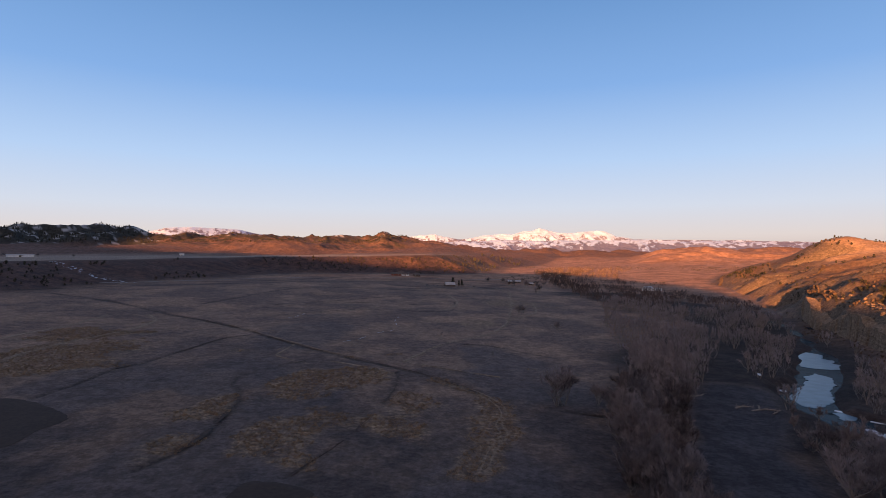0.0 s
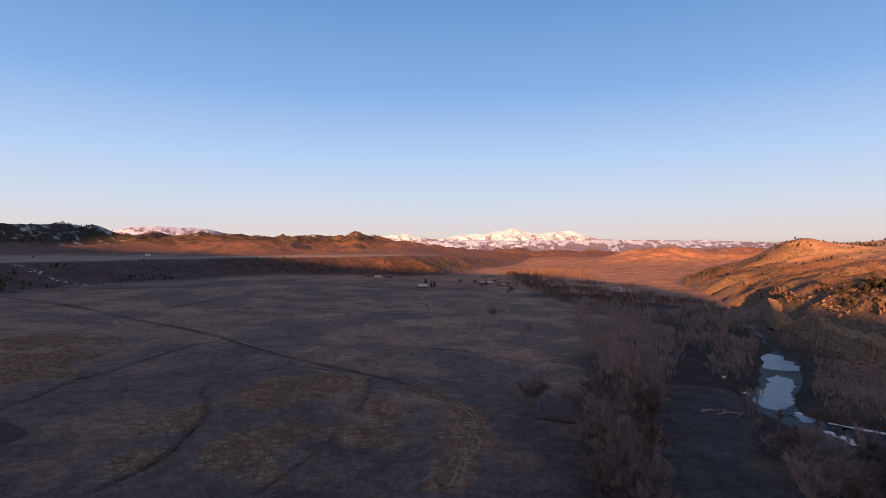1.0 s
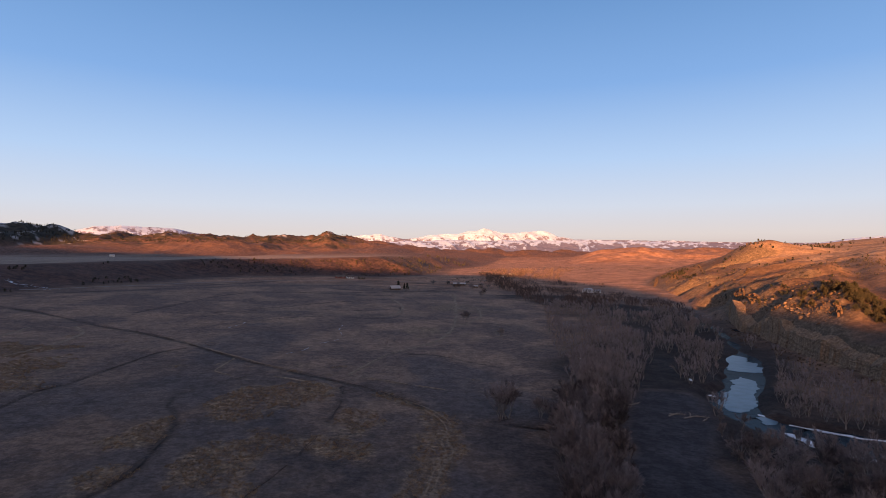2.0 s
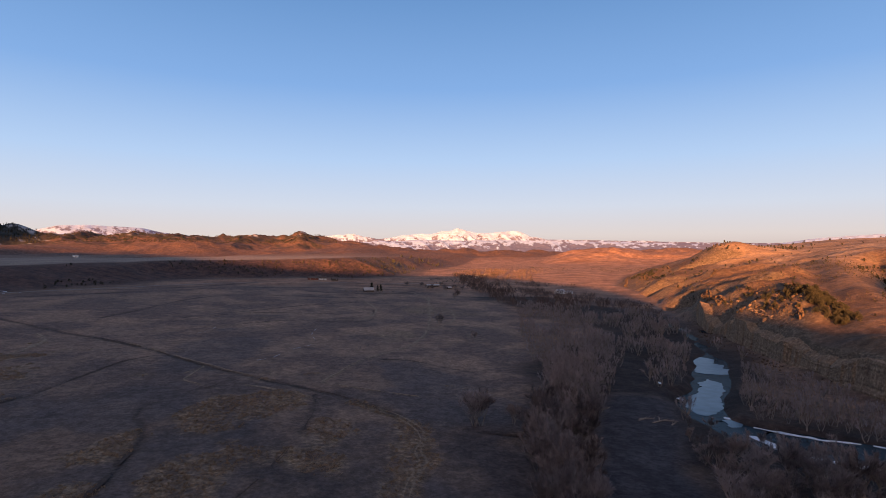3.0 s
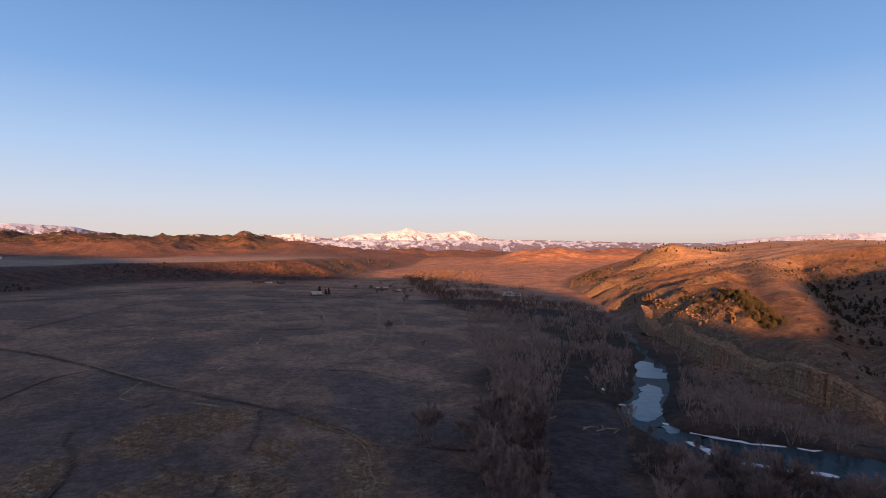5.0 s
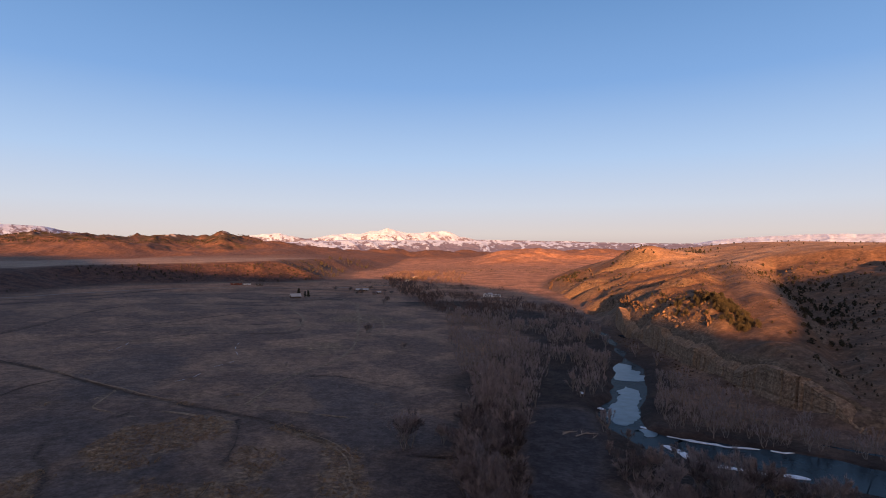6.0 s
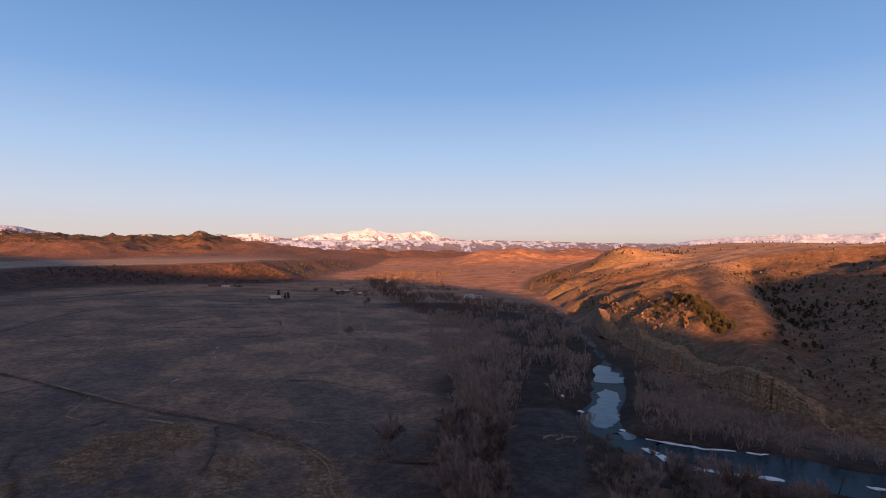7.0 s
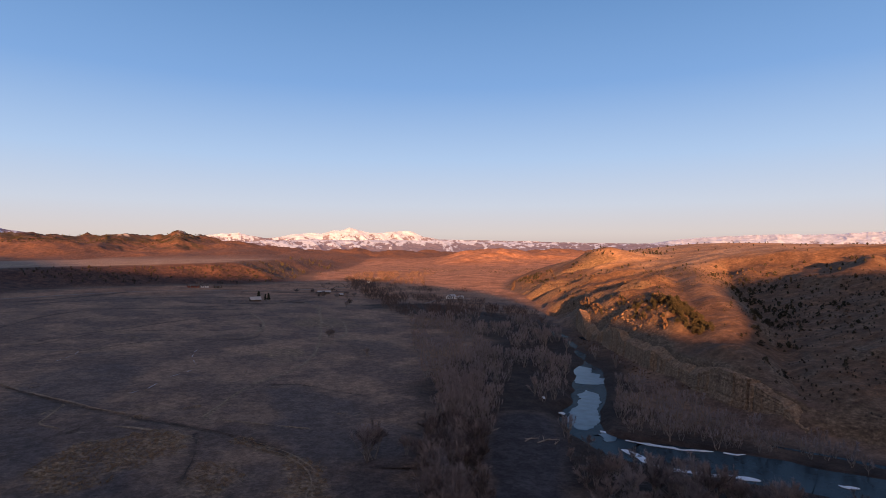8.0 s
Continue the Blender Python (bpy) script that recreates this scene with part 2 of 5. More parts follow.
def along(x, y, line):
    """Distance to a line of points, positive to its right, and how far along it (in points)."""
    best, side, place = np.full(np.shape(x), 1e18), np.zeros(np.shape(x)), np.zeros(np.shape(x))
    for i, ((ax, ay), (bx, by)) in enumerate(zip(line, line[1:])):
        dx, dy = bx - ax, by - ay
        k = np.clip(((x - ax) * dx + (y - ay) * dy) / (dx * dx + dy * dy), 0, 1)
        px, py = x - ax - k * dx, y - ay - k * dy
        d = px * px + py * py
        near = d < best
        best = np.where(near, d, best)
        side = np.where(near, np.sign((x - ax) * dy - (y - ay) * dx), side)
        place = np.where(near, i + k, place)
    return np.sqrt(best) * side, place


RIVER = [(196, 62), (172, 104), (158, 127), (141, 142), (124, 160), (119, 176), (126, 192), (146, 216), (176, 262), (196, 296), (222, 350),
         (236, 385), (246, 440), (240, 495), (222, 540), (200, 590), (186, 643), (205, 740), (190, 840), (230, 960), (300, 1150), (420, 1500), (560, 2100)]
WATER_Z = -5.3
FOOT = [(215, -300), (232, 60), (208, 110), (190, 165), (192, 195), (206, 250), (224, 320), (250, 390), (300, 510), (370, 680), (425, 890), (490, 1020),
        (640, 1260), (900, 1500), (1500, 1700), (2600, 1800)]
GULLY = [(196, 135), (212, 166), (250, 210), (306, 262), (378, 340), (448, 418), (520, 500), (600, 580)]
GULLY_FLOOR = [1.5, 5, 10, 13.5, 18.5, 26, 37, 54]
SPUR_CREST = [(222, 205), (244, 232), (268, 252), (300, 296), (335, 342), (415, 436), (520, 560)]
SPUR_HEIGHT = [13, 19, 25, 30, 34.5, 42.5, 50]
BENCH = [(-620, -400), (-420, 150), (-330, 400), (-290, 560), (-250, 720), (-200, 830), (-90, 900), (0, 930), (70, 1010), (110, 1150), (150, 1400), (260, 1750), (420, 2300), (700, 3200), (1150, 4900)]
# crest heights of the unseen ridge behind, fitted to the shade it casts
CREST_V = [(-3500, 470), (-2070, 460), (-1950, 312), (-1650, 288), (-1410, 286), (-1030, 262), (-650, 204), (-540, 190), (-425, 185), (-338, 186), (-210, 197), (-115, 188), (-48, 180), (42, 161), (82, 140), (104, 117), (118, 107), (141, 106), (154, 111), (168, 120), (184, 130), (200, 139), (217, 144), (244, 150), (300, 157), (340, 157), (600, 157), (3000, 200)]
RIDGE = [(-60, 130), (-45, 140), (-38.4, 146), (-37, 160), (-34, 156), (-31, 158), (-29, 148), (-27, 132), (-24, 128), (-21, 132), (-19, 142), (-17.3, 150), (-15, 146),
         (-12, 134), (-9.5, 130), (-7.6, 134), (-6.8, 148), (-6.2, 162), (-5.7, 157), (-5.1, 140), (-4.3, 124), (-2, 104), (1, 88), (6, 76), (10, 70)]
FAR_HILLS = [(23.5, 2650, 4.2, 330, 42), (13, 3500, 7.0, 260, 44), (3, 3300, 6.0, 300, 34), (19, 3900, 9.0, 300, 46), (33, 2900, 7.0, 400, 40)]   # bearing, distance, half widths, height
STRAW = [(-35, 131, 13), (-10, 163, 9), (-63, 148, 10), (-31, 187, 14), (-145, 195, 26), (11, 140, 7), (-166, 256, 22), (-45, 178, 12), (-60, 120, 8), (-12, 138, 8), (60, 480, 26), (20, 330, 14)]
DAMP = [(-71, 183, 14), (-37, 176, 9), (24, 200, 22), (-53, 104, 26), (-116, 180, 16), (20, 230, 16), (46, 175, 14), (-100, 150, 20), (-60, 270, 30), (10, 100, 18)]
CLEARING = [(58, 95), (66, 120), (73, 138), (83, 160), (92, 175), (100, 190)]

DITCHES = [
    ("ditch", "dark grassy irrigation ditch crossing the meadow", [(-294, 420), (-224, 380), (-157, 327), (-115, 297), (-72, 253), (-42, 225), (-17, 206), (-1, 191), (12, 174)], 2.4),
    ("ditch", "dark winding dry creek in the meadow", [(-59, 108), (-56, 118), (-55, 129), (-56, 144), (-57, 156), (-60, 166), (-66, 175), (-67, 187), (-60, 201), (-52, 214)], 1.7),
    ("ditch", "straight dark ditch between straw patches", [(-16, 199), (-15, 179), (-17, 159), (-20, 141), (-24, 125), (-30, 108)], 1.5),
    ("ditch", "faint dark ditch across the meadow", [(-112, 153), (-111, 168), (-111, 188), (-107, 203), (-104, 228), (-99, 255), (-80, 280)], 1.1),
    ("ditch", "short dark furrow in grey turf", [(10, 264), (23, 263), (34, 250), (46, 239)], 1.2),
    ("ditch", "dark swale at the foot of the bench", [(-330, 440), (-260, 530), (-180, 620), (-90, 690), (30, 700), (90, 720)], 4.0),
    ("ditch", "dark line of brush across the far meadow", [(-60, 640), (-20, 628), (40, 640), (110, 690)], 5.0),
    ("ditch", "dark hedge line beyond the barn", [(-20, 800), (40, 790), (100, 800), (170, 850)], 5.0),
    ("ditch", "faint old drain curving over the far meadow", [(-166, 389), (-160, 425), (-149, 530), (-102, 576), (-33, 568), (2, 578)], 2.2),
    ("ditch", "faint straight drain in brown turf", [(-120, 400), (-92, 440), (-49, 494), (0, 535)], 1.8),
    ("ditch", "faint damp furrow at the foot of the bench", [(-255, 596), (-220, 613), (-181, 667), (-136, 767)], 3.0),
    ("ditch", "thin dark furrow across brown turf", [(-120, 379), (-82, 438), (-15, 437)], 1.2),
    ("ditch", "thin curving furrow across brown turf", [(-107, 337), (-57, 390), (2, 396), (10, 470)], 1.1),
    ("ditch", "dark drain behind the small barn", [(-35, 595), (30, 635), (81, 715), (137, 736)], 3.0),
    ("ditch", "dark drain below the lone tree", [(18, 166), (30, 160), (44, 156), (52, 156)], 1.8),
]
TRACKS = [
    ("pale earth bank beside the irrigation ditch", [(-115, 300), (-72, 256), (-52, 236), (-42, 228)], 0.9),
    ("pale field track running to the farm", [(-15, 217), (-6, 245), (4, 269), (23, 296), (39, 344), (53, 436), (68, 577), (60, 660)], 1.1),
    ("pale curving bank on the open meadow", [(-186, 235), (-186, 251), (-184, 275), (-190, 317)], 1.5),
    ("pale curving bank beside a small bush", [(-152, 192), (-156, 213), (-156, 232), (-153, 259), (-152, 281), (-157, 306), (-170, 323)], 1.4),
    ("pale zigzag bank in the meadow", [(-69, 232), (-65, 244), (-66, 223), (-58, 214), (-50, 208)], 0.9),
    ("pale loop of trodden earth near a snag", [(74, 352), (66, 343), (66, 330), (72, 326)], 1.2),
    ("pale bend of track below the barn", [(-2, 470), (8, 450), (6, 420), (-2, 400)], 1.4),
    ("pale farm lane past the leafless tree", [(59, 466), (62, 519), (72, 599)], 1.6),
    ("pale trail round the meadow hollow", [(-66, 374), (-44, 406), (-7, 400), (7, 425), (12, 479), (2, 544)], 1.0),
    ("pale trail bending past the dead tree", [(42, 358), (61, 394), (72, 431), (77, 482)], 0.8),
    ("pale low bank ending at a bush", [(-154, 194), (-156, 213), (-157, 231)], 1.6),
    ("pale spoil along the ditch junction", [(-42, 213), (-35, 209), (-26, 203), (-17, 196)], 0.9),
    ("narrow pale path through the grey turf", [(-15, 217), (4, 205), (20, 197)], 0.8),
]
RUTS = [[(a + off, b + off * 0.4) for a, b in [(-1, 189), (6, 181), (11, 174), (16, 162), (16.5, 152), (14.5, 144), (15, 136), (11, 125), (8, 113)]] for off in (-0.9, 0.9)]
SIDE_GULLIES = [([(480, 590), (432, 604), (398, 634), (376, 690), (366, 730)], 18, 15), ([(372, 415), (330, 424), (311, 455), (315, 510), (306, 560)], 16, 14),
                ([(312, 365), (286, 396), (281, 430), (291, 480), (288, 520)], 8, 9), ([(545, 715), (502, 742), (464, 770), (440, 815)], 9, 11), ([(420, 500), (372, 520), (350, 560), (345, 610)], 9, 10),
                ([(470, 665), (430, 690), (406, 735), (398, 770)], 8, 9), ([(268, 322), (252, 338), (247, 362), (252, 388)], 6, 7)]   # line, depth, half width


def smooth_line(line, gap):
    """Points along a line of corners, rounded, about gap metres apart."""
    out = []
    p = [line[0]] + list(line) + [line[-1]]
    for i in range(1, len(p) - 2):
        n = max(1, int(math.hypot(p[i + 1][0] - p[i][0], p[i + 1][1] - p[i][1]) / gap))
        for k in range(n):
            u = k / n
            out.append(tuple(0.5 * (2 * p[i][c] + (p[i + 1][c] - p[i - 1][c]) * u + (2 * p[i - 1][c] - 5 * p[i][c] + 4 * p[i + 1][c] - p[i + 2][c]) * u * u
                                    + (3 * p[i][c] - p[i - 1][c] - 3 * p[i + 1][c] + p[i + 2][c]) * u ** 3) for c in (0, 1)))
    out.append(tuple(line[-1]))
    return out


def land(x, y):
    """Height of the ground."""
    x, y = np.asarray(x, float), np.asarray(y, float)
    r = np.hypot(x, y)
    z = -0.0368 * np.clip(x, -420, 330) + 0.0106 * np.clip(y, -300, 1400)
    z = z + fbm(x, y, 90, 4, 3.0) * 0.55 * step(60, 160, r) + 0.004 * np.clip(r - 1600, 0, 2000)
    # the bench on the left, and rolling country on top of it
    d, _ = along(x, y, BENCH)
    d = -d + fbm(x, y, 120, 3, 9.0) * 14
    top = 40 + fbm(x, y, 500, 3, 5.0) * 3 + np.clip(r - 1700, 0, 3000) * 0.016 * step(8, -4, np.degrees(np.arctan2(x, y))) - step(1500, 2600, r) * step(-2, 8, np.degrees(np.arctan2(x, y))) * 14
    k = step(8, 118, d)
    z = z * (1 - k) + np.maximum(top, z) * k + k * (1 - k) * (fbm(x, y, 45, 3, 1.0) * 5 - 2)
    # rolling country and the ridges that close it far off
    bearing = np.degrees(np.arctan2(x, y))
    roll = step(1250, 1900, r) * step(200, 700, d + 0.25 * (r - 1300)) * step(9, 1, bearing)
    z = z + roll * (fbm(x, 0.6 * y, 620, 3, 2.0) * 14 + fbm(x - 0.3 * y, 0.3 * y, 170, 3, 7.0, 0.45) * 13 + ridged(x - 0.2 * y, 0.3 * y, 230, 3, 4.0) * 20 - 8) * step(1300, 2200, r)
    crest = np.interp(bearing, [a for a, _ in RIDGE], [b for _, b in RIDGE])
    back = r - 2820 - fbm(x, y, 500, 3, 3.3) * 90
    shape = np.exp(-(np.minimum(back, 0) / 330) ** 2) * np.exp(-(np.maximum(back, 0) / 260) ** 2)
    z = z + np.maximum(crest - 51, 0) * shape * (0.74 + 0.50 * ridged(x, y, 150, 5, 1.1))
    for b0, r0, wide, deep, high in FAR_HILLS:
        q = np.exp(-(((bearing - b0) / wide) ** 4 + ((r - r0) / deep) ** 2))
        z = z + high * q * (0.5 + 1.0 * ridged(x, y, 180, 4, b0))
    # hills on the right
    s, p = along(x, y, FOOT)
    cliff = step(145, 175, y) * step(480, 390, y)      # where a rock step stands above the river bottom
    s = s + fbm(x, y, 60, 3, 4.0) * 6 * (1 - 0.9 * cliff)
    sp = np.maximum(s, 0)
    hill = 37 * (1 - np.exp(-sp / (27 + 45 * step(400, 540, y)))) + 48 * (1 - np.exp(-sp / 380))
    hill = hill * (1 - 0.85 * cliff * step(10.5, 7.5, s + fbm(x, y, 9, 2, 13.0) * 0.8))
    rough = step(10, 120, sp)
    hill = hill + rough * (fbm(x, y, 260, 4, 6.0) * 7) + step(9 * cliff, 30 + 6 * cliff, sp) * (ridged(x, y, 64, 4, 8.0) - 0.5) * 8.0 * np.exp(-sp / 300)
    # ribs and little ravines running down the side towards the river
    run = 0.45 * x + 0.9 * y
    hill = hill + step(4, 30, sp) * step(260, 90, sp) * step(300, 380, y) * (ridged(run + 8 * fbm(x, y, 50, 2, 6.6), 0.2 * (0.9 * x - 0.45 * y), 58, 2, 2.7) - 0.45) * 4
    hill = hill + step(3 + 8 * cliff, 20 + 6 * cliff, sp) * np.exp(-sp / 350) * (ridged(x, y, 24, 3, 5.5) - 0.5) * 3.6
    hill = hill + step(10, 24, sp) * np.exp(-sp / 260) * ((ridged(x, y, 11, 3, 3.9) - 0.5) * 2.0 + fbm(x, y, 6, 2, 4.9) * 0.4)
    for line, deep, half in SIDE_GULLIES:
        g, gp = along(x, y, line)
        g = g + fbm(x, y, 30, 3, 14.0) * 0.35 * half
        ends = step(0, 0.6, gp) * step(len(line) - 1, len(line) - 1.6, gp) + 0 * g
        hill = hill + ends * deep * (0.4 * np.exp(-((g + 1.3 * half) / half) ** 2) - np.exp(-(g / half) ** 2))
    # the wooded ravine behind the spur: a floor that climbs, a steep near side and a long lobed far side
    g, gp = along(x, y, GULLY)
    floor = np.interp(gp, range(len(GULLY_FLOOR)), GULLY_FLOOR)
    far_side = np.maximum(g, 0)
    climb = 0.25 * np.minimum(far_side, 80) + 0.11 * np.clip(far_side - 80, 0, 230) + 0.012 * np.maximum(far_side - 310, 0)
    lobes = step(8, 50, g) * (fbm(x, y, 75, 3, 18.0) * 4.5 + (ridged(x, y, 70, 3, 12.0) - 0.45) * 9) * step(420, 200, g)
    lobes = lobes + step(60, 200, g) * fbm(x, y, 240, 3, 21.0) * 4
    wall_side = 0.62 * np.maximum(-g, 0) + 0.004 * np.maximum(-g, 0) ** 2
    ravine = floor + 4 + 60 * step(5.6, 7.0, gp) + climb + lobes + wall_side + 1.2 * fbm(x, y, 18, 2, 3.7) * step(2, 12, np.abs(g))
    hill = np.where(sp > 0, -6 * np.logaddexp(-hill / 6, -np.minimum(ravine, 400) / 6), hill)
    # the spur's rounded crest
    c, cp = along(x, y, SPUR_CREST)
    crest_z = np.interp(cp, range(len(SPUR_HEIGHT)), SPUR_HEIGHT) + 4 - 0.010 * c * c - np.where(c > 0, 0.12 * c, 0.05 * -c)
    blend = step(34, 14, np.abs(c)) * step(0.0, 0.5, cp) * step(6, 5, cp)
    hill = hill * (1 - blend) + blend * (crest_z + 0.8 * fbm(x, y, 30, 3, 16.0))
    # the long golden upland above
    up = step(150, 420, s) * step(380, 650, y)
    hill = hill * (1 - 0.6 * up) + 0.6 * up * (72 + fbm(x, y, 500, 3, 19.0) * 6 + 12 * step(700, 1150, r) * np.exp(-((np.degrees(np.arctan2(x, y)) - 45) / 8) ** 2))
    hill = hill + 25 * np.exp(-(((x - 548) / 52) ** 2 + ((y - 790) / 60) ** 2))
    hill = hill + 6 * np.exp(-(((x - 492) * 0.78 - (y - 448) * 0.62) / 16) ** 2 - (((x - 492) * 0.62 + (y - 448) * 0.78) / 40) ** 2)
    hill = hill + 10 * np.exp(-(((x - 515) * 0.6 - (y - 338) * 0.8) / 17) ** 2 - (((x - 515) * 0.8 + (y - 338) * 0.6) / 48) ** 2)
    w = step(-6, 6, s)
    z = z * (1 - w) + (np.maximum(-4 - (1 - w) * 2, -4) + hill + np.clip(r - 1500, 0, 3000) * 0.006) * w
    # river bed and the low gravel bar beside it
    d, _ = along(x, y, RIVER)
    bed = step(12.5, 4.5, np.abs(d) - 6.5 * step(180, 152, y) * step(2, -4, d) + step(266, 292, y) * 6.5 + fbm(x, y, 25, 3, 2.2) * 2.5)
    z = np.where(y < 470, z * (1 - bed) + np.minimum(z, WATER_Z - 1.2) * bed, z - bed * 1.5)
    # an unseen ridge added behind, over which the sun comes, to shade the valley
    u, v = 0.358 * x + 0.934 * y, 0.934 * x - 0.358 * y
    crest = np.interp(v, [a for a, _ in CREST_V], [b for _, b in CREST_V]) + fbm(v, 0 * v, 160, 3, 1.5) * 1.2
    rise = np.exp(-((u + 440) / 150) ** 2) * step(-60, -300, u)
    return np.maximum(z, crest * rise + z * (1 - rise)) if np.ndim(x) else float(max(z, crest * rise + z * (1 - rise)))


def zones(x, y, z):
    """How far each kind of cover holds at a place."""
    r = np.hypot(x, y)
    s, p = along(x, y, FOOT)
    b, _ = along(x, y, BENCH)
    rv, rp = along(x, y, RIVER)
    n = fbm(x, y, 40, 4, 11.0)
    straw = 0 * x
    for cx, cy, w in STRAW:
        straw = np.maximum(straw, np.exp(-((x - cx) ** 2 + (0.6 * (y - cy)) ** 2) / (w * w)))
    for line in RUTS[:1]:
        g, _ = along(x, y, line)
        straw = np.maximum(straw, 0.75 * np.exp(-(g / 4.5) ** 2))
    straw = step(0.30, 0.80, straw + 0.42 * fbm(x, y, 22, 5, 12.0, 0.6))
    damp = 0 * x
    for cx, cy, w in DAMP:
        damp = np.maximum(damp, np.exp(-((x - cx) ** 2 + (0.45 * (y - cy)) ** 2) / (w * w)))
    damp = step(0.4, 0.65, damp + 0.4 * fbm(x, y, 45, 4, 17.0))
    hill = np.maximum.reduce([step(-8, 25, s + n * 8), step(-60, 90, -b) * 0.85, step(1000, 1500, r)])
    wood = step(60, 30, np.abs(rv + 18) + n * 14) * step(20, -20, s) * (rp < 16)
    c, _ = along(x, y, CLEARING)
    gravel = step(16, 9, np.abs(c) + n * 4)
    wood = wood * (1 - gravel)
    pale = step(95, 135, -b + n * 10) * step(2000, 1400, r) * step(6, 0, np.degrees(np.arctan2(x, y)))
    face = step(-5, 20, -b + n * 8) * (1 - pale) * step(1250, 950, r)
    red = step(1100, 1700, r)
    dry = step(110, 300, r + n * 40) * (1 - hill)
    flat = step(640, 860, y + n * 60) * step(4, -14, s) * step(4, 30, b) * step(3200, 2400, r)
    g, gp = along(x, y, GULLY)
    upland = step(70, 200, s + n * 40) * 0.9 * (1 - step(-30, 0, g + n * 15) * step(330, 150, g + n * 60) * step(6.8, 5.5, gp + n * 0.5))
    return dict(flat=flat, upland=upland, red=red, dry=dry, pale=pale, face=face, straw=straw, damp=damp, hill=hill, wood=wood, gravel=gravel)


def worn_lines(x, y):
    """How far the dark ditches and the pale trodden lines hold at a place."""
    near = (np.hypot(x, y) < 1150) & (np.abs(x) < 520) & (y > 60)
    px, py = x[near], y[near]
    wob, broken = fbm(px, py, 14, 3, 41.0), fbm(px, py, 26, 4, 43.0)
    grow = 1.25 + np.hypot(px, py) / 700
    out = []
    for lines in ([(q[2], q[3] * 0.5) for q in DITCHES], [(q[1], q[2] * 0.55) for q in TRACKS] + [(q, 0.5) for q in RUTS]):
        total = np.zeros(px.shape)
        for line, half in lines:
            close = (px > min(p[0] for p in line) - 25) & (px < max(p[0] for p in line) + 25) & (py > min(p[1] for p in line) - 25) & (py < max(p[1] for p in line) + 25)
            g, gp = along(px[close], py[close], smooth_line(line, 6.0))
            total[close] = np.maximum(total[close], np.exp(-((g + 0.7 * half * wob[close]) / (half * grow[close])) ** 2) * np.clip(0.85 + 0.75 * broken[close], 0, 1))
        full = np.zeros(x.shape)
        full[near] = total
        out.append(full)
    return out


def make_ground():
    bearings = np.radians(np.concatenate([np.arange(-42, 62, 0.2), np.arange(62, 318, 1.6)]))
    radii = [24.0]
    while radii[-1] < 4850:
        radii.append(radii[-1] * (1.02 if radii[-1] < 88 else 1.0045 if radii[-1] < 300 else 1.0064 if radii[-1] < 1200 else 1.0085))
    radii = np.array(radii)
    radii[0] = 0.02
    rr, aa = np.meshgrid(radii, bearings, indexing="ij")
    x, y = rr * np.sin(aa), rr * np.cos(aa)
    z = land(x, y)
    drain, trail = worn_lines(x, y)
    z = z - 0.35 * drain + 0.06 * trail
    n, m = x.shape
    verts = np.stack([x, y, z], -1).reshape(-1, 3)
    i, j = np.meshgrid(np.arange(n - 1), np.arange(m), indexing="ij")
    j2 = (j + 1) % m
    faces = np.stack([i * m + j, i * m + j2, (i + 1) * m + j2, (i + 1) * m + j], -1).reshape(-1, 4)[:, ::-1]
    me = bpy.data.meshes.new("ground")
    me.vertices.add(len(verts))
    me.vertices.foreach_set("co", verts.ravel().astype(np.float32))
    me.loops.add(faces.size)
    me.loops.foreach_set("vertex_index", faces.ravel().astype(np.int32))
    me.polygons.add(len(faces))
    me.polygons.foreach_set("loop_start", np.arange(0, faces.size, 4, dtype=np.int32))
    me.update(calc_edges=True)
    # slope, for bare rock and snow
    gy, gx = np.gradient(z, axis=0) / np.gradient(rr, axis=0), np.gradient(z, axis=1) / (np.gradient(aa, axis=1) * rr + 1e-6)
    slope = np.hypot(gx, gy)
    q = zones(x, y, z)
    q["drain"], q["trail"] = drain, trail
    s, _ = along(x, y, FOOT)
    nn = fbm(x, y, 30, 4, 20.0)
    q["rock"] = np.maximum(step(0.42, 0.75, slope + nn * 0.25), step(0.2, 0.5, nn + fbm(x, y, 8, 3, 25.0) * 0.5) * 0.55 * step(60, 20, s)) * step(0, 8, s) * step(420, 120, s)
    bearing = np.degrees(np.arctan2(x, y))
    q["forest"] = np.maximum(step(-26.5, -28.5, bearing + nn) * step(2420, 2560, rr), 0.85 * step(-0.05, 0.2, nn + step(95, 125, z) * 0.5 - 0.12) * step(2400, 2520, rr) * step(-2, -5, bearing))
    q["forest"] = np.maximum(q["forest"], 0.85 * np.exp(-((bearing + 6.3) / 1.5) ** 2) * step(2480, 2620, rr) * step(-0.5, 0.1, nn))
    streak = fbm(x, y, 26, 3, 15.0, 0.7)
    q["snow"] = np.maximum(0.5 * step(0.62, 0.85, streak) * step(-25, -28, bearing) * step(2420, 2560, rr), 0.6 * step(0.5, 0.75, nn) * step(-1, -8, bearing) * step(120, 135, z)) * 0.7
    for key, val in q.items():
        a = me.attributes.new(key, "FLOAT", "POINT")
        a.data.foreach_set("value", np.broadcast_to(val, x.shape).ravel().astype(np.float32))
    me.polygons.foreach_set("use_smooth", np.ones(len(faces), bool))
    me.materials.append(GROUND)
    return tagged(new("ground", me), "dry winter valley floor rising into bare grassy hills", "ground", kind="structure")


make_ground()


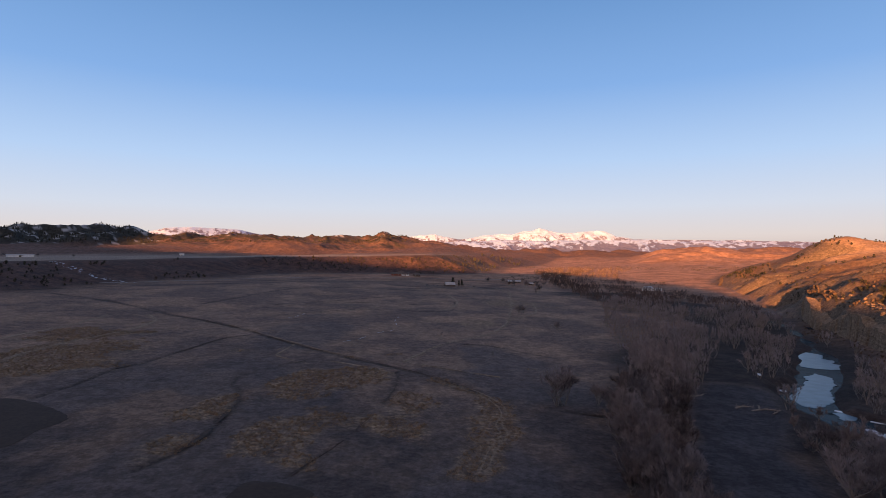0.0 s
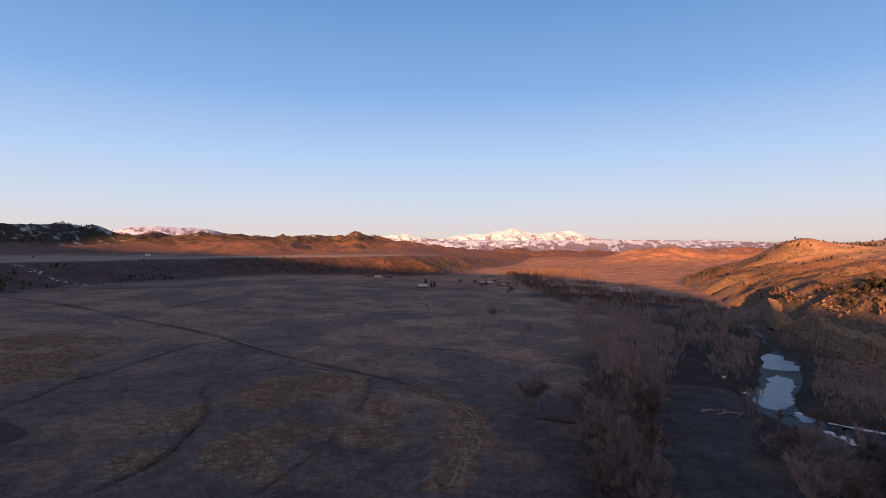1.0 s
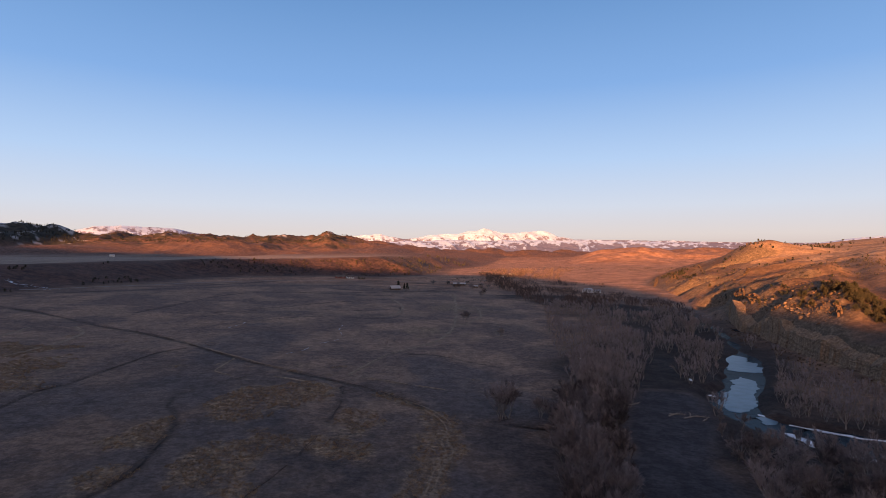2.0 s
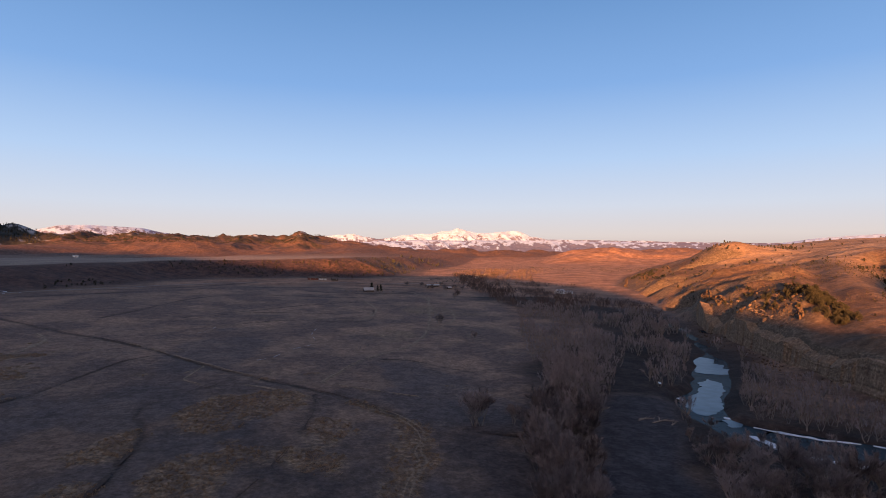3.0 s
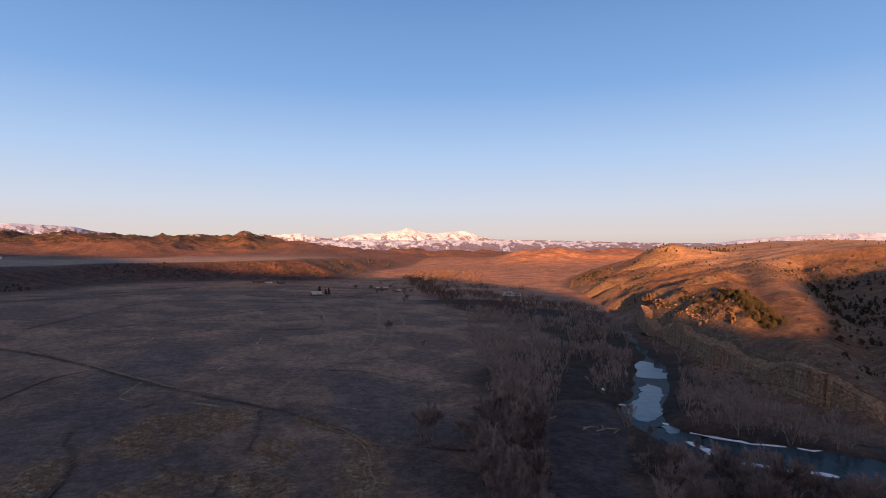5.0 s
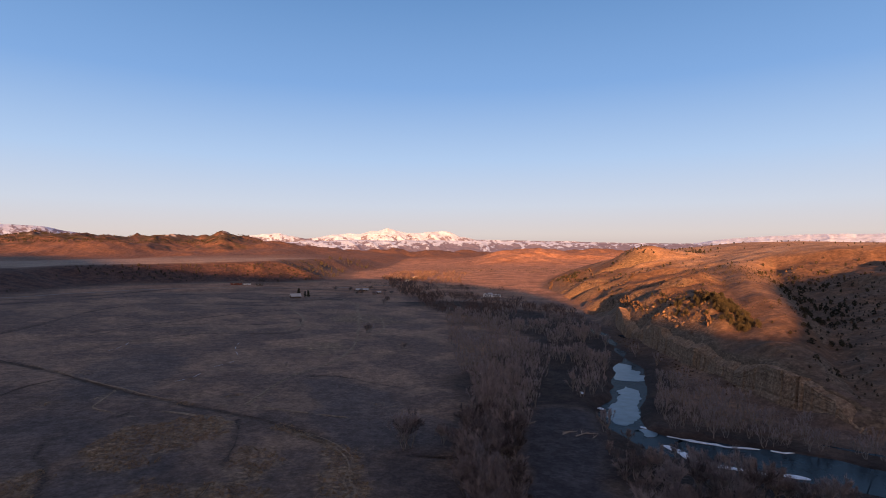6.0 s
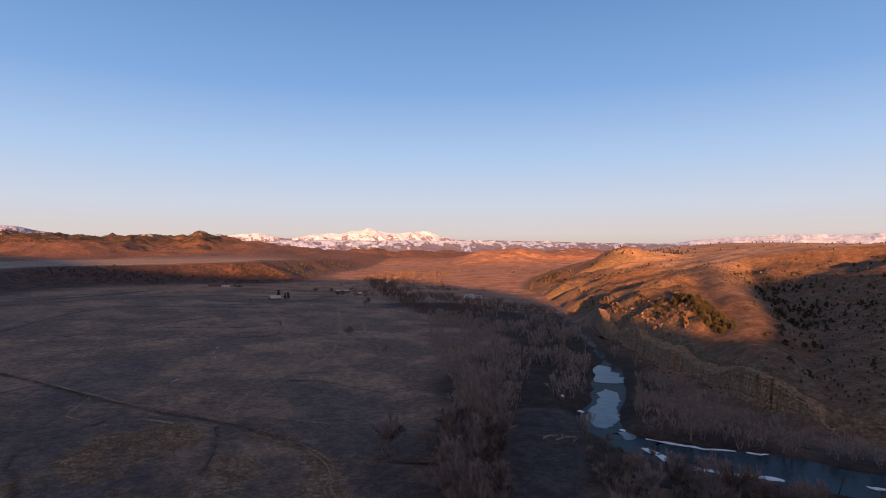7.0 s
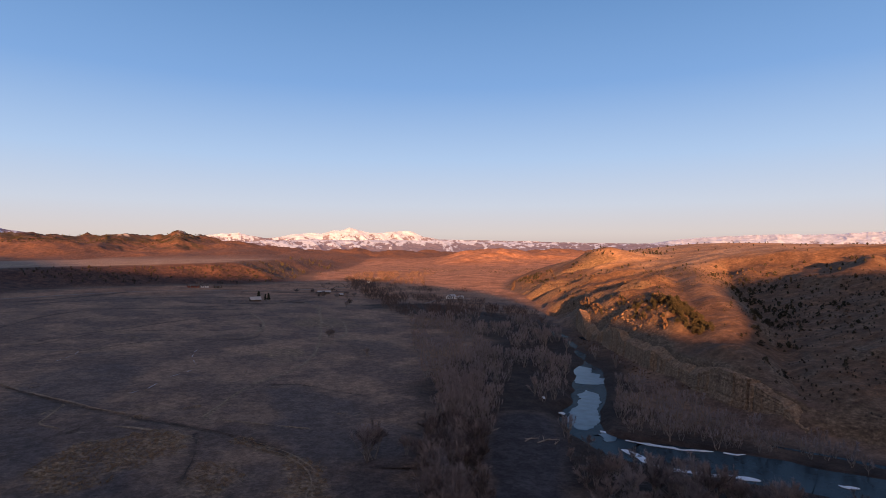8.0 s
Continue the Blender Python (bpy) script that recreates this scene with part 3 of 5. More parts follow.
def make_mountains(name, label, a0, a1, dist, depth, profile, seed, low, snowline, rough=1.0):
    """A far range: crest heights by bearing, with ribs running down towards the valley."""
    a = np.radians(np.arange(a0, a1, 0.065))
    k = np.linspace(0, 1, 40)
    kk, aa = np.meshgrid(k, a, indexing="ij")
    rr = dist + depth * (kk - 1)
    x, y = rr * np.sin(aa), rr * np.cos(aa)
    crest = np.interp(np.degrees(aa), [p[0] for p in profile], [p[1] for p in profile])
    arc = np.degrees(aa) * 80
    jag = fbm(arc, 0 * arc, 90, 6, seed, 0.6) * 0.035 * rough * (crest - low)
    rib = ridged(arc + 120 * kk, kk * 260, 150, 5, seed + 3)
    z = low + (crest - low) * np.clip(kk * (0.87 + (0.60 * rib - 0.42) * rough) * (1 - kk ** 2) + kk ** 2.4, 0, 1.03) + jag * kk ** 4
    z[0] -= 60
    verts = np.stack([x, y, z], -1).reshape(-1, 3)
    n, m = x.shape
    i, j = np.meshgrid(np.arange(n - 1), np.arange(m - 1), indexing="ij")
    faces = np.stack([i * m + j, i * m + j + 1, (i + 1) * m + j + 1, (i + 1) * m + j], -1).reshape(-1, 4)[:, ::-1]
    me = bpy.data.meshes.new(name)
    me.from_pydata(verts.tolist(), [], faces.tolist())
    h = (z - low) / (snowline - low)
    patch = fbm(arc, kk * 240, 34, 5, seed + 6, 0.65)
    snow = step(-0.05, 0.09, (h - 1) * 1.9 + 0.1 + patch * 1.1 + (rib - 0.5) * 1.1)
    snow = snow * (0.78 + 0.22 * np.clip(patch + 0.5, 0, 1))
    at = me.attributes.new("snow", "FLOAT", "POINT")
    at.data.foreach_set("value", snow.ravel().astype(np.float32))
    me.polygons.foreach_set("use_smooth", np.ones(len(faces), bool))
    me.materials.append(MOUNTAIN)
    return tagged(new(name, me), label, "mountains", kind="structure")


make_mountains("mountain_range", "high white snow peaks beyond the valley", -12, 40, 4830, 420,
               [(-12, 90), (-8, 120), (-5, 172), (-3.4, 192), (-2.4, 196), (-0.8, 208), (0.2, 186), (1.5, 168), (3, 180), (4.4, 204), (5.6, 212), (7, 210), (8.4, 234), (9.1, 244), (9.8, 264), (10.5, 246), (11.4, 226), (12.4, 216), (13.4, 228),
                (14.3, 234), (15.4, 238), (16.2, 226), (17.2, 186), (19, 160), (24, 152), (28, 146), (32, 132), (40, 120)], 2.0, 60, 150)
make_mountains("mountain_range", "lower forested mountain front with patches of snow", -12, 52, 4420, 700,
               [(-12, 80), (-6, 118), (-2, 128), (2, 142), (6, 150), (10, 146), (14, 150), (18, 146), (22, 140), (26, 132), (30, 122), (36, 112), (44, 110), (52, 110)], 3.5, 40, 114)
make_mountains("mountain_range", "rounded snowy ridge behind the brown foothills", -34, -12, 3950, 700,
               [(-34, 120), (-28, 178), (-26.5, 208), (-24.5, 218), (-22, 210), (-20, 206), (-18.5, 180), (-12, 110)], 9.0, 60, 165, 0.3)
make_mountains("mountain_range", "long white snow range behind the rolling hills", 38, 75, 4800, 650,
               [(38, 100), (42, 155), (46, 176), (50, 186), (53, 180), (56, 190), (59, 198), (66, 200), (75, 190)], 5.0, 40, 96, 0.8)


def make_water():
    bm = bmesh.new()
    rows = []
    line = RIVER[:15]
    for (ax, ay), (bx, by) in zip(line, line[1:]):
        for k in range(4):
            rows.append((ax + (bx - ax) * k / 4, ay + (by - ay) * k / 4, bx - ax, by - ay))
    prev = None
    for x, y, dx, dy in rows:
        d = math.hypot(dx, dy)
        nx, ny = dy / d * 24, -dx / d * 24
        cur = [bm.verts.new((x + nx * f, y + ny * f, WATER_Z)) for f in (-1, 0, 1)]
        if prev:
            for i in range(2):
                bm.faces.new((prev[i], prev[i + 1], cur[i + 1], cur[i]))
        prev = cur
    me = bpy.data.meshes.new("water")
    bm.to_mesh(me)
    bm.free()
    me.materials.append(WATER)
    return tagged(new("water", me), "dark open river water between ice shelves", "river", kind="structure")


make_water()

# ---- helpers for things ----
def mesh_of(name, verts, faces, mat, smooth=False):
    me = bpy.data.meshes.new(name)
    me.from_pydata(verts, [], faces)
    if smooth:
        me.polygons.foreach_set("use_smooth", [True] * len(faces))
    me.materials.append(mat)
    return me


def part(name, data, parent, label="", m=None):
    """A mesh as one object under a thing or a part."""
    ob = new(name, data)
    ob.parent = parent
    if m is not None:
        ob.matrix_basis = m
    if label:
        ob["label"] = label
    return ob


def thing(name, label, category, m, group="", kind=""):
    ob = new(name)
    ob.empty_display_size = 0.2
    ob.matrix_basis = m
    return tagged(ob, label, category, group, kind)


def tube(vs, fs, p, q, r0, r1, n=5):
    """A tapered stick from p to q, with n sides; r1 = 0 ends it in a point."""
    p, q = Vector(p), Vector(q)
    d = (q - p).normalized()
    a = d.orthogonal().normalized()
    b = d.cross(a)
    i0 = len(vs)
    for k in range(n):
        c, s = math.cos(2 * math.pi * k / n), math.sin(2 * math.pi * k / n)
        vs.append(tuple(p + (a * c + b * s) * r0))
    if r1 == 0:
        vs.append(tuple(q))
        for k in range(n):
            fs.append((i0 + k, i0 + (k + 1) % n, i0 + n))
        return
    for k in range(n):
        c, s = math.cos(2 * math.pi * k / n), math.sin(2 * math.pi * k / n)
        vs.append(tuple(q + (a * c + b * s) * r1))
    for k in range(n):
        fs.append((i0 + k, i0 + (k + 1) % n, i0 + n + (k + 1) % n, i0 + n + k))


def bare_tree(rnd, h, spread, stems, limbs, twigs, thick, sides):
    """Trunk and limbs, and the twigs of a leafless broadleaf tree with a domed crown, as two lists of vertices and faces."""
    tv, tf, cv, cf = [], [], [], []
    ends = []
    heart = Vector((0, 0, 0.24 * h))
    dome = Vector((spread * h, spread * h, 0.46 * h))

    def inside(p, k=1.0):
        """Pulls a point back into the uneven dome of the crown."""
        d = Vector((p.x / dome.x, p.y / dome.y, (p.z - 0.54 * h) / dome.z))
        a = math.atan2(p.y, p.x)
        lim = k * (0.93 + 0.07 * math.sin(3 * a + bumps[0]) + 0.06 * math.sin(5 * a + bumps[1] + 4 * p.z / h))
        if d.length > lim:
            d = d * (lim / d.length)
        return Vector((d.x * dome.x, d.y * dome.y, max(0.08 * h, 0.54 * h + d.z * dome.z)))

    bumps = (rnd.uniform(0, 6), rnd.uniform(0, 6))
    for s in range(stems):
        a0 = 6.28 * s / stems + rnd.uniform(0, 1)
        lean = rnd.uniform(0.04, 0.12) * h * (1 if stems > 1 else 0.3)
        base = Vector((math.cos(a0) * 0.03 * h * (stems > 1), math.sin(a0) * 0.03 * h * (stems > 1), -0.3))
        fork = base + Vector((math.cos(a0) * lean, math.sin(a0) * lean, h * rnd.uniform(0.14, 0.24)))
        r = 0.024 * h / math.sqrt(stems)
        tube(tv, tf, base, fork, r * 1.25, r * 0.8, sides)
        for k in range(limbs):
            a = a0 + k * 6.28 / limbs + rnd.uniform(-0.5, 0.5)
            out = spread * h * (rnd.uniform(0.1, 0.4) if k % 3 == 0 else rnd.uniform(0.5, 0.95))
            top = inside(Vector((fork.x + math.cos(a) * out, fork.y + math.sin(a) * out, h * rnd.uniform(0.48, 0.92))), 0.86)
            mid = fork.lerp(top, 0.45) + Vector((math.cos(a) * out * 0.14, math.sin(a) * out * 0.14, -0.03 * h))
            tube(tv, tf, fork, mid, r * 0.6, r * 0.38, max(3, sides - 1))
            tube(tv, tf, mid, top, r * 0.38, r * 0.12, 3)
            ends.append((mid, top))
            if sides > 3:
                for _ in range(2):
                    root = fork.lerp(mid, rnd.uniform(0.5, 1.0)) if rnd.random() < 0.5 else mid.lerp(top, rnd.uniform(0.1, 0.5))
                    way = Vector((rnd.gauss(0, 1), rnd.gauss(0, 1), rnd.uniform(0.5, 1.3))).normalized()
                    tip = inside(root + way * h * rnd.uniform(0.2, 0.36), 0.9)
                    tube(tv, tf, root, tip, r * 0.26, r * 0.08, 3)
                    ends.append((root, tip))
    for k in range(twigs):
        mid, top = ends[k % len(ends)]
        root = mid.lerp(top, rnd.uniform(0.1, 1.0) ** 0.5)
        way = (root - heart).normalized() * 0.95 + Vector((rnd.gauss(0, 0.5), rnd.gauss(0, 0.5), rnd.gauss(0.2, 0.45)))
        way.normalize()
        tip = inside(root + way * h * rnd.uniform(0.09, 0.2), rnd.uniform(0.88, 1.04))
        if (tip - root).length < 0.03 * h:
            continue
        tube(cv, cf, root, tip, thick, 0, 3)
        if rnd.random() < 0.6:
            side = root.lerp(tip, 0.4)
            tip2 = side + (way + Vector((rnd.gauss(0, 0.5), rnd.gauss(0, 0.5), rnd.gauss(0.25, 0.4)))).normalized() * h * rnd.uniform(0.05, 0.12)
            tube(cv, cf, side, tip2, thick * 0.7, 0, 3)
    return tv, tf, cv, cf


def conifer(rnd, h, wide, tufts, pointed):
    """A short trunk and a crown of needle tufts."""
    tv, tf, cv, cf = [], [], [], []
    tube(tv, tf, (0, 0, -0.3), (0, 0, h * (0.8 if pointed else 0.3)), 0.05 * h, 0.015 * h, 5)
    lobes = [(rnd.uniform(0, 6.28), rnd.uniform(0.0, 0.35), rnd.uniform(0.7, 1.15)) for _ in range(5)]
    for k in range(tufts):
        f = rnd.random() ** 0.8
        z = h * (0.04 + 0.96 * f)
        la, lo, ls = lobes[k % 5]
        r = wide * (1 - f if pointed else math.sqrt(max(0.02, 1 - (1.9 * f - 0.75) ** 2))) * ls * rnd.uniform(0.45, 1.0)
        a = rnd.uniform(0, 6.28)
        p = Vector((math.cos(a) * r + math.cos(la) * lo * wide * (not pointed), math.sin(a) * r + math.sin(la) * lo * wide * (not pointed), z))
        out = Vector((math.cos(a), math.sin(a), rnd.uniform(-0.3, 0.9) if not pointed else rnd.uniform(-0.5, 0.2))).normalized()
        q = p + out * h * rnd.uniform(0.08, 0.17)
        tube(cv, cf, p - out * 0.05 * h, q, h * (rnd.uniform(0.035, 0.065) if tufts > 60 else 0.16) * (1 if pointed else 1.35), 0, 4)
    return tv, tf, cv, cf


_gx, _gy = np.arange(-220, 720, 1.5), np.arange(60, 1250, 1.5)
_heights = land(*np.meshgrid(_gx, _gy, indexing="ij"))


def ground_at(x, y):
    u, v = (x + 220) / 1.5, (y - 60) / 1.5
    i, j = int(math.floor(u)), int(math.floor(v))
    if i < 0 or j < 0 or i > len(_gx) - 2 or j > len(_gy) - 2:
        return float(land(np.array([x]), np.array([y]))[0])
    u, v = u - i, v - j
    h = _heights
    return float((h[i, j] * (1 - u) + h[i + 1, j] * u) * (1 - v) + (h[i, j + 1] * (1 - u) + h[i + 1, j + 1] * u) * v)


def strip(name, label, category, line, width, mat, lift=0.07, ragged=0.25, seed=0, profile=(0, 0.04, 0), gap=2.0, level=None, kind="structure", broken=-9.0):
    """A band that lies on the ground along a line; profile: heights across it; broken: how readily it is interrupted."""
    rnd = random.Random(seed)
    pts = smooth_line(line, gap)
    n = len(profile)
    step_no = np.arange(len(pts)) * gap
    wide = 1 + ragged * 0.75 * fbm(step_no, 0 * step_no, 9.0, 4, 3.1 + seed)
    sway = ragged * 0.35 * fbm(step_no, 0 * step_no, 7.0, 3, 8.3 + seed)
    whole = fbm(step_no, 0 * step_no, 13.0, 3, 5.7 + seed)
    px, py = [], []
    for i, (x, y) in enumerate(pts):
        x2, y2 = pts[min(i + 1, len(pts) - 1)]
        x1, y1 = pts[max(i - 1, 0)]
        d = math.hypot(x2 - x1, y2 - y1) or 1
        nx, ny = (y2 - y1) / d, -(x2 - x1) / d
        ends = 0.35 + 0.65 * min(1, i / 3, (len(pts) - 1 - i) / 3)
        for k in range(n):
            o = (k / (n - 1) - 0.5) * width * ends * wide[i] + sway[i] * width
            px.append(x + nx * o)
            py.append(y + ny * o)
    z = land(np.array(px), np.array(py)) if level is None else np.full(len(px), level)
    vs = [(a, b, float(c) + lift + profile[i % n]) for i, (a, b, c) in enumerate(zip(px, py, z))]
    fs = [(i * n + k, i * n + k + 1, (i + 1) * n + k + 1, (i + 1) * n + k) for i in range(len(pts) - 1) for k in range(n - 1) if whole[i] > broken]
    return tagged(new(name, mesh_of(name, vs, [f[::-1] for f in fs], mat, True)), label, category, kind=kind)


def patch(name, label, category, corners, mat, lift=0.06, level=None, rough=0.0, seed=0, kind="structure", gap=1.5, thick=0.0):
    """A thin sheet of uneven outline that lies on the ground; the middle is a little proud."""
    rnd = random.Random(seed)
    ring = smooth_line(list(corners) + [corners[0]], gap)[:-1]
    cx, cy = sum(p[0] for p in ring) / len(ring), sum(p[1] for p in ring) / len(ring)
    ring = [(x + rnd.uniform(-1, 1) * rough, y + rnd.uniform(-1, 1) * rough) for x, y in ring]
    px, py, n = [], [], len(ring)
    for f in (1.0, 0.96, 0.7, 0.4, 0.0):
        for x, y in ring if f else [(cx, cy)]:
            px.append(cx + (x - cx) * f)
            py.append(cy + (y - cy) * f)
    z = land(np.array(px), np.array(py)) if level is None else np.full(len(px), level)
    vs = [(a, b, float(c) + (lift + thick if i >= n else lift - 0.05)) for i, (a, b, c) in enumerate(zip(px, py, z))]
    fs = []
    for ringi in range(3):
        for k in range(n):
            a, b = ringi * n + k, ringi * n + (k + 1) % n
            fs.append((a, b, b + n, a + n))
    for k in range(n):
        fs.append((3 * n + k, 3 * n + (k + 1) % n, 4 * n))
    area = sum(ring[i][0] * ring[(i + 1) % n][1] - ring[(i + 1) % n][0] * ring[i][1] for i in range(n))
    if area < 0:
        fs = [f[::-1] for f in fs]
    return tagged(new(name, mesh_of(name, vs, fs, mat, True)), label, category, kind=kind)


# ---- marks on the valley floor ----
for i, (name, label, line, width) in enumerate(DITCHES):
    strip(name, label, "ditch", line, width * 0.36, DITCH, 0.0, 1.7, i, (0.05, -0.03, -0.03, 0.05), 1.3, broken=0.05)
for i, (label, line, width) in enumerate(TRACKS):
    strip("footpath", label, "track", line, width * 1.05, TRACK, 0.15, 1.2, 20 + i, (0.0, 0.2, 0.0), 1.3, broken=-0.55)
for k, line in enumerate(RUTS):
    strip("wheel_track", "pale wheel rut through straw coloured grass", "track", line, 0.55, TRACK, 0.10, 1.2, 40 + k, (0.0, 0.05, 0.0), 1.0)
strip("farm_road", "gravel farm road past the white house", "road", [(200, 640), (227, 681), (252, 706), (290, 720)], 4.5, ROAD, 0.15, 0.15, 50, (0, 0.06, 0.06, 0), 3)
strip("farm_road", "gravel road along the foot of the bench", "road", [(-320, 520), (-240, 640), (-140, 760), (-40, 800), (80, 840), (200, 960), (230, 1080)], 4.5, ROAD, 0.2, 0.15, 51, (0, 0.06, 0.06, 0), 4)
patch("soil_patch", "square of dark turned soil in the meadow", "soil", [(-130, 150), (-113, 151), (-93, 139), (-93, 129), (-92, 118), (-100, 112), (-128, 130)], SOIL, 0.1, rough=0.3)
patch("soil_patch", "small square of dark turned soil", "soil", [(-38, 97), (-36, 105), (-24, 102), (-26, 95)], SOIL, 0.1, rough=0.3)

# ---- ice and old snow ----
ICE = [   # plan outlines
    ("white ice sheet over the upper pool of the river", [(180, 286), (186, 282), (186, 275), (181, 268), (183, 261), (178, 254), (184, 248), (176, 244), (165, 243), (159, 250), (166, 262), (173, 274)]),
    ("blue-white ice sheet at the river bend", [(155, 234), (157, 226), (149, 214), (141, 203), (131, 189), (124, 183), (119, 184), (120, 194), (129, 205), (137, 213), (146, 226)]),
    ("small broken ice floe on dark water", [(183, 243), (189, 246), (187, 240), (180, 239)]),
    ("small blue ice sheet below bare trees", [(122, 175), (126, 176), (128, 173), (125, 169), (120, 169)]),
    ("snowy ice shelf at the head of the bend", [(124.5, 178.5), (127, 175.5), (128, 176.2), (125.5, 179.5)]),
    ("thin ice shelf along the far bank", [(129, 168), (135, 161), (140, 155), (147, 149.5), (147.5, 148.3), (140, 152.8), (135, 158), (128.5, 166)]),
    ("narrow ice shelf farther down the far bank", [(151, 147), (156, 143), (156.5, 142), (151, 145.6)]),
    ("snowy ice shelf along the near bank", [(121.5, 145), (124, 143), (129, 137.5), (135, 132.5), (142, 128.5), (142, 125.5), (135, 129.2), (129, 134.6), (123, 140.5)]),
    ("snowy ice shelf under bare willows", [(120, 160), (123, 159), (123.5, 154), (122, 148), (120, 149), (120.5, 155)]),
    ("small snow patch on the river bank", [(121.4, 203), (123, 203.4), (123.4, 201.4), (122, 200.6)]),
    ("snow patch by the gravel bar", [(124.4, 221.6), (125.2, 221), (123.4, 217), (122.8, 217.6)]),
    ("narrow ice edge downstream", [(162, 115), (164.5, 112.5), (165, 110.6), (163.4, 111.4), (161.6, 113.6)]),
]
def slab(name, label, category, corners, mat, z, thick, rough, seed):
    """A level sheet of ice with a ragged rim that slopes down to the water."""
    rnd = random.Random(seed)
    ring = smooth_line(list(corners) + [corners[0]], 0.45)[:-1]
    rx, ry = np.array([p[0] for p in ring]), np.array([p[1] for p in ring])
    rx, ry = rx + fbm(rx, ry, 5.0, 4, seed * 1.3) * rough, ry + fbm(rx, ry, 5.0, 4, seed * 2.1) * rough
    ring = list(zip(rx.tolist(), ry.tolist()))
    area = sum(p[0] * q[1] - q[0] * p[1] for p, q in zip(ring, ring[1:] + ring[:1]))
    if area < 0:
        ring = ring[::-1]
    n = len(ring)
    cx, cy = sum(p[0] for p in ring) / n, sum(p[1] for p in ring) / n
    vs = [(x, y, z + thick) for x, y in ring] + [(x + (x - cx) * 0.02, y + (y - cy) * 0.02, z - 0.1) for x, y in ring]
    fs = [tuple(range(n))] + [(n + k, n + (k + 1) % n, (k + 1) % n, k) for k in range(n)]
    return tagged(new(name, mesh_of(name, vs, fs, mat)), label, category)


for i, (label, ring) in enumerate(ICE):
    zz = WATER_Z if "patch" not in label else float(land(np.array([p[0] for p in ring]), np.array([p[1] for p in ring])).max())
    slab("ice_sheet" if "patch" not in label else "snow_patch", label, "ice" if "patch" not in label else "snow", ring, ICE_SHEET if "sheet" in label or "floe" in label else SNOW, zz, 0.15, 1.2 if "sheet" in label else 0.7, 60 + i)
SNOW_LINES = [[(-46, 257), (-40, 264), (-36, 280)], [(-34, 287), (-28, 296), (-25, 305)], [(-26, 318), (-29, 335), (-29, 350), (-27, 363)], [(-92, 332), (-88, 350), (-89, 366)]]
SNOW_LINES = [[p, (p[0] * 0.45 + q[0] * 0.55, p[1] * 0.45 + q[1] * 0.55)] for line in SNOW_LINES for f in [smooth_line(line, 9)] for p, q in zip(f, f[1:])]
for i, line in enumerate(SNOW_LINES):
    strip("snow_strip", "thin line of old snow lying in a furrow", "snow", line, 0.16, SNOW, 0.1, 0.9, 80 + i, (0, 0.05, 0), 1.0, kind="")
rnd = random.Random(5)
for k in range(46):
    f = k / 45
    x, y = -395 + 92 * f + rnd.uniform(-5, 5), 566 - 30 * f + rnd.uniform(-6, 6)
    w = rnd.uniform(0.4, 1.7)
    patch("snow_patch", "old snow patch lying on the dark bench slope", "snow", [(x - w, y - 1), (x, y - w * 0.7), (x + w, y), (x + 0.3 * w, y + w)], SNOW, 0.2, rough=0.3, seed=100 + k, kind="", gap=1.0)

# ---- trees along the river ----
WEST_EDGE = [(28, 80), (36, 115), (43, 147), (52, 172), (67, 200), (80, 251), (95, 329), (138, 473), (139, 590), (142, 730), (152, 900), (190, 1150), (330, 1500)]
EAST_EDGE = [(205, 60), (188, 110), (178, 165), (183, 195), (198, 250), (216, 320), (238, 390), (285, 520), (300, 640), (270, 760), (290, 900), (330, 1050), (430, 1300), (560, 1600)]
rnd = random.Random(11)
KINDS = []
for k in range(7):
    tv, tf, cv, cf = bare_tree(rnd, 9.0, rnd.uniform(0.44, 0.58), 1 + k % 3, 7 if k % 3 == 0 else 4, 720, 0.042, 5)
    KINDS.append((mesh_of("trunk", tv, tf, BARK), mesh_of("crown", cv, cf, TWIG)))
SHRUBS = []
for k in range(3):
    tv, tf, cv, cf = bare_tree(rnd, 4.5, 0.5, 4, 3, 210, 0.03, 4)
    SHRUBS.append((mesh_of("trunk", tv, tf, BARK), mesh_of("crown", cv, cf, TWIG)))


def plant(name, label, category, data, x, y, size, rnd, group, sink=0.0):
    t = thing(name, label, category, Matrix.LocRotScale((x, y, ground_at(x, y) - sink), Euler((rnd.uniform(-0.05, 0.05), rnd.uniform(-0.05, 0.05), rnd.uniform(0, 6.28))),
                                                        (size * rnd.uniform(0.85, 1.15), size * rnd.uniform(0.85, 1.15), size)), group)
    part("trunk", data[0], t)
    part("crown", data[1], t)
    return t


# places for trees: jittered, thinned by clumps, clear of water and of the gravel bar
gx, gy = [], []
y = 70.0
while y < 1450:
    gap = 5.4 + max(0, y - 150) * 0.0042
    x = 20.0
    while x < 600:
        gx.append(x + rnd.uniform(-0.5, 0.5) * gap)
        gy.append(y + rnd.uniform(-0.5, 0.5) * gap)
        x += gap
    y += gap
for _ in range(230):            # the close-grown belt along the meadow
    k = rnd.uniform(0, 5)
    (ax, ay), (bx, by) = WEST_EDGE[int(k)], WEST_EDGE[int(k) + 1]
    gx.append(ax + (bx - ax) * (k % 1) + rnd.uniform(2, 22))
    gy.append(ay + (by - ay) * (k % 1) + rnd.uniform(-3, 3))
gx, gy = np.array(gx), np.array(gy)
w, _ = along(gx, gy, WEST_EDGE)
e, _ = along(gx, gy, EAST_EDGE)
rv, rp = along(gx, gy, RIVER)
c, _ = along(gx, gy, CLEARING)
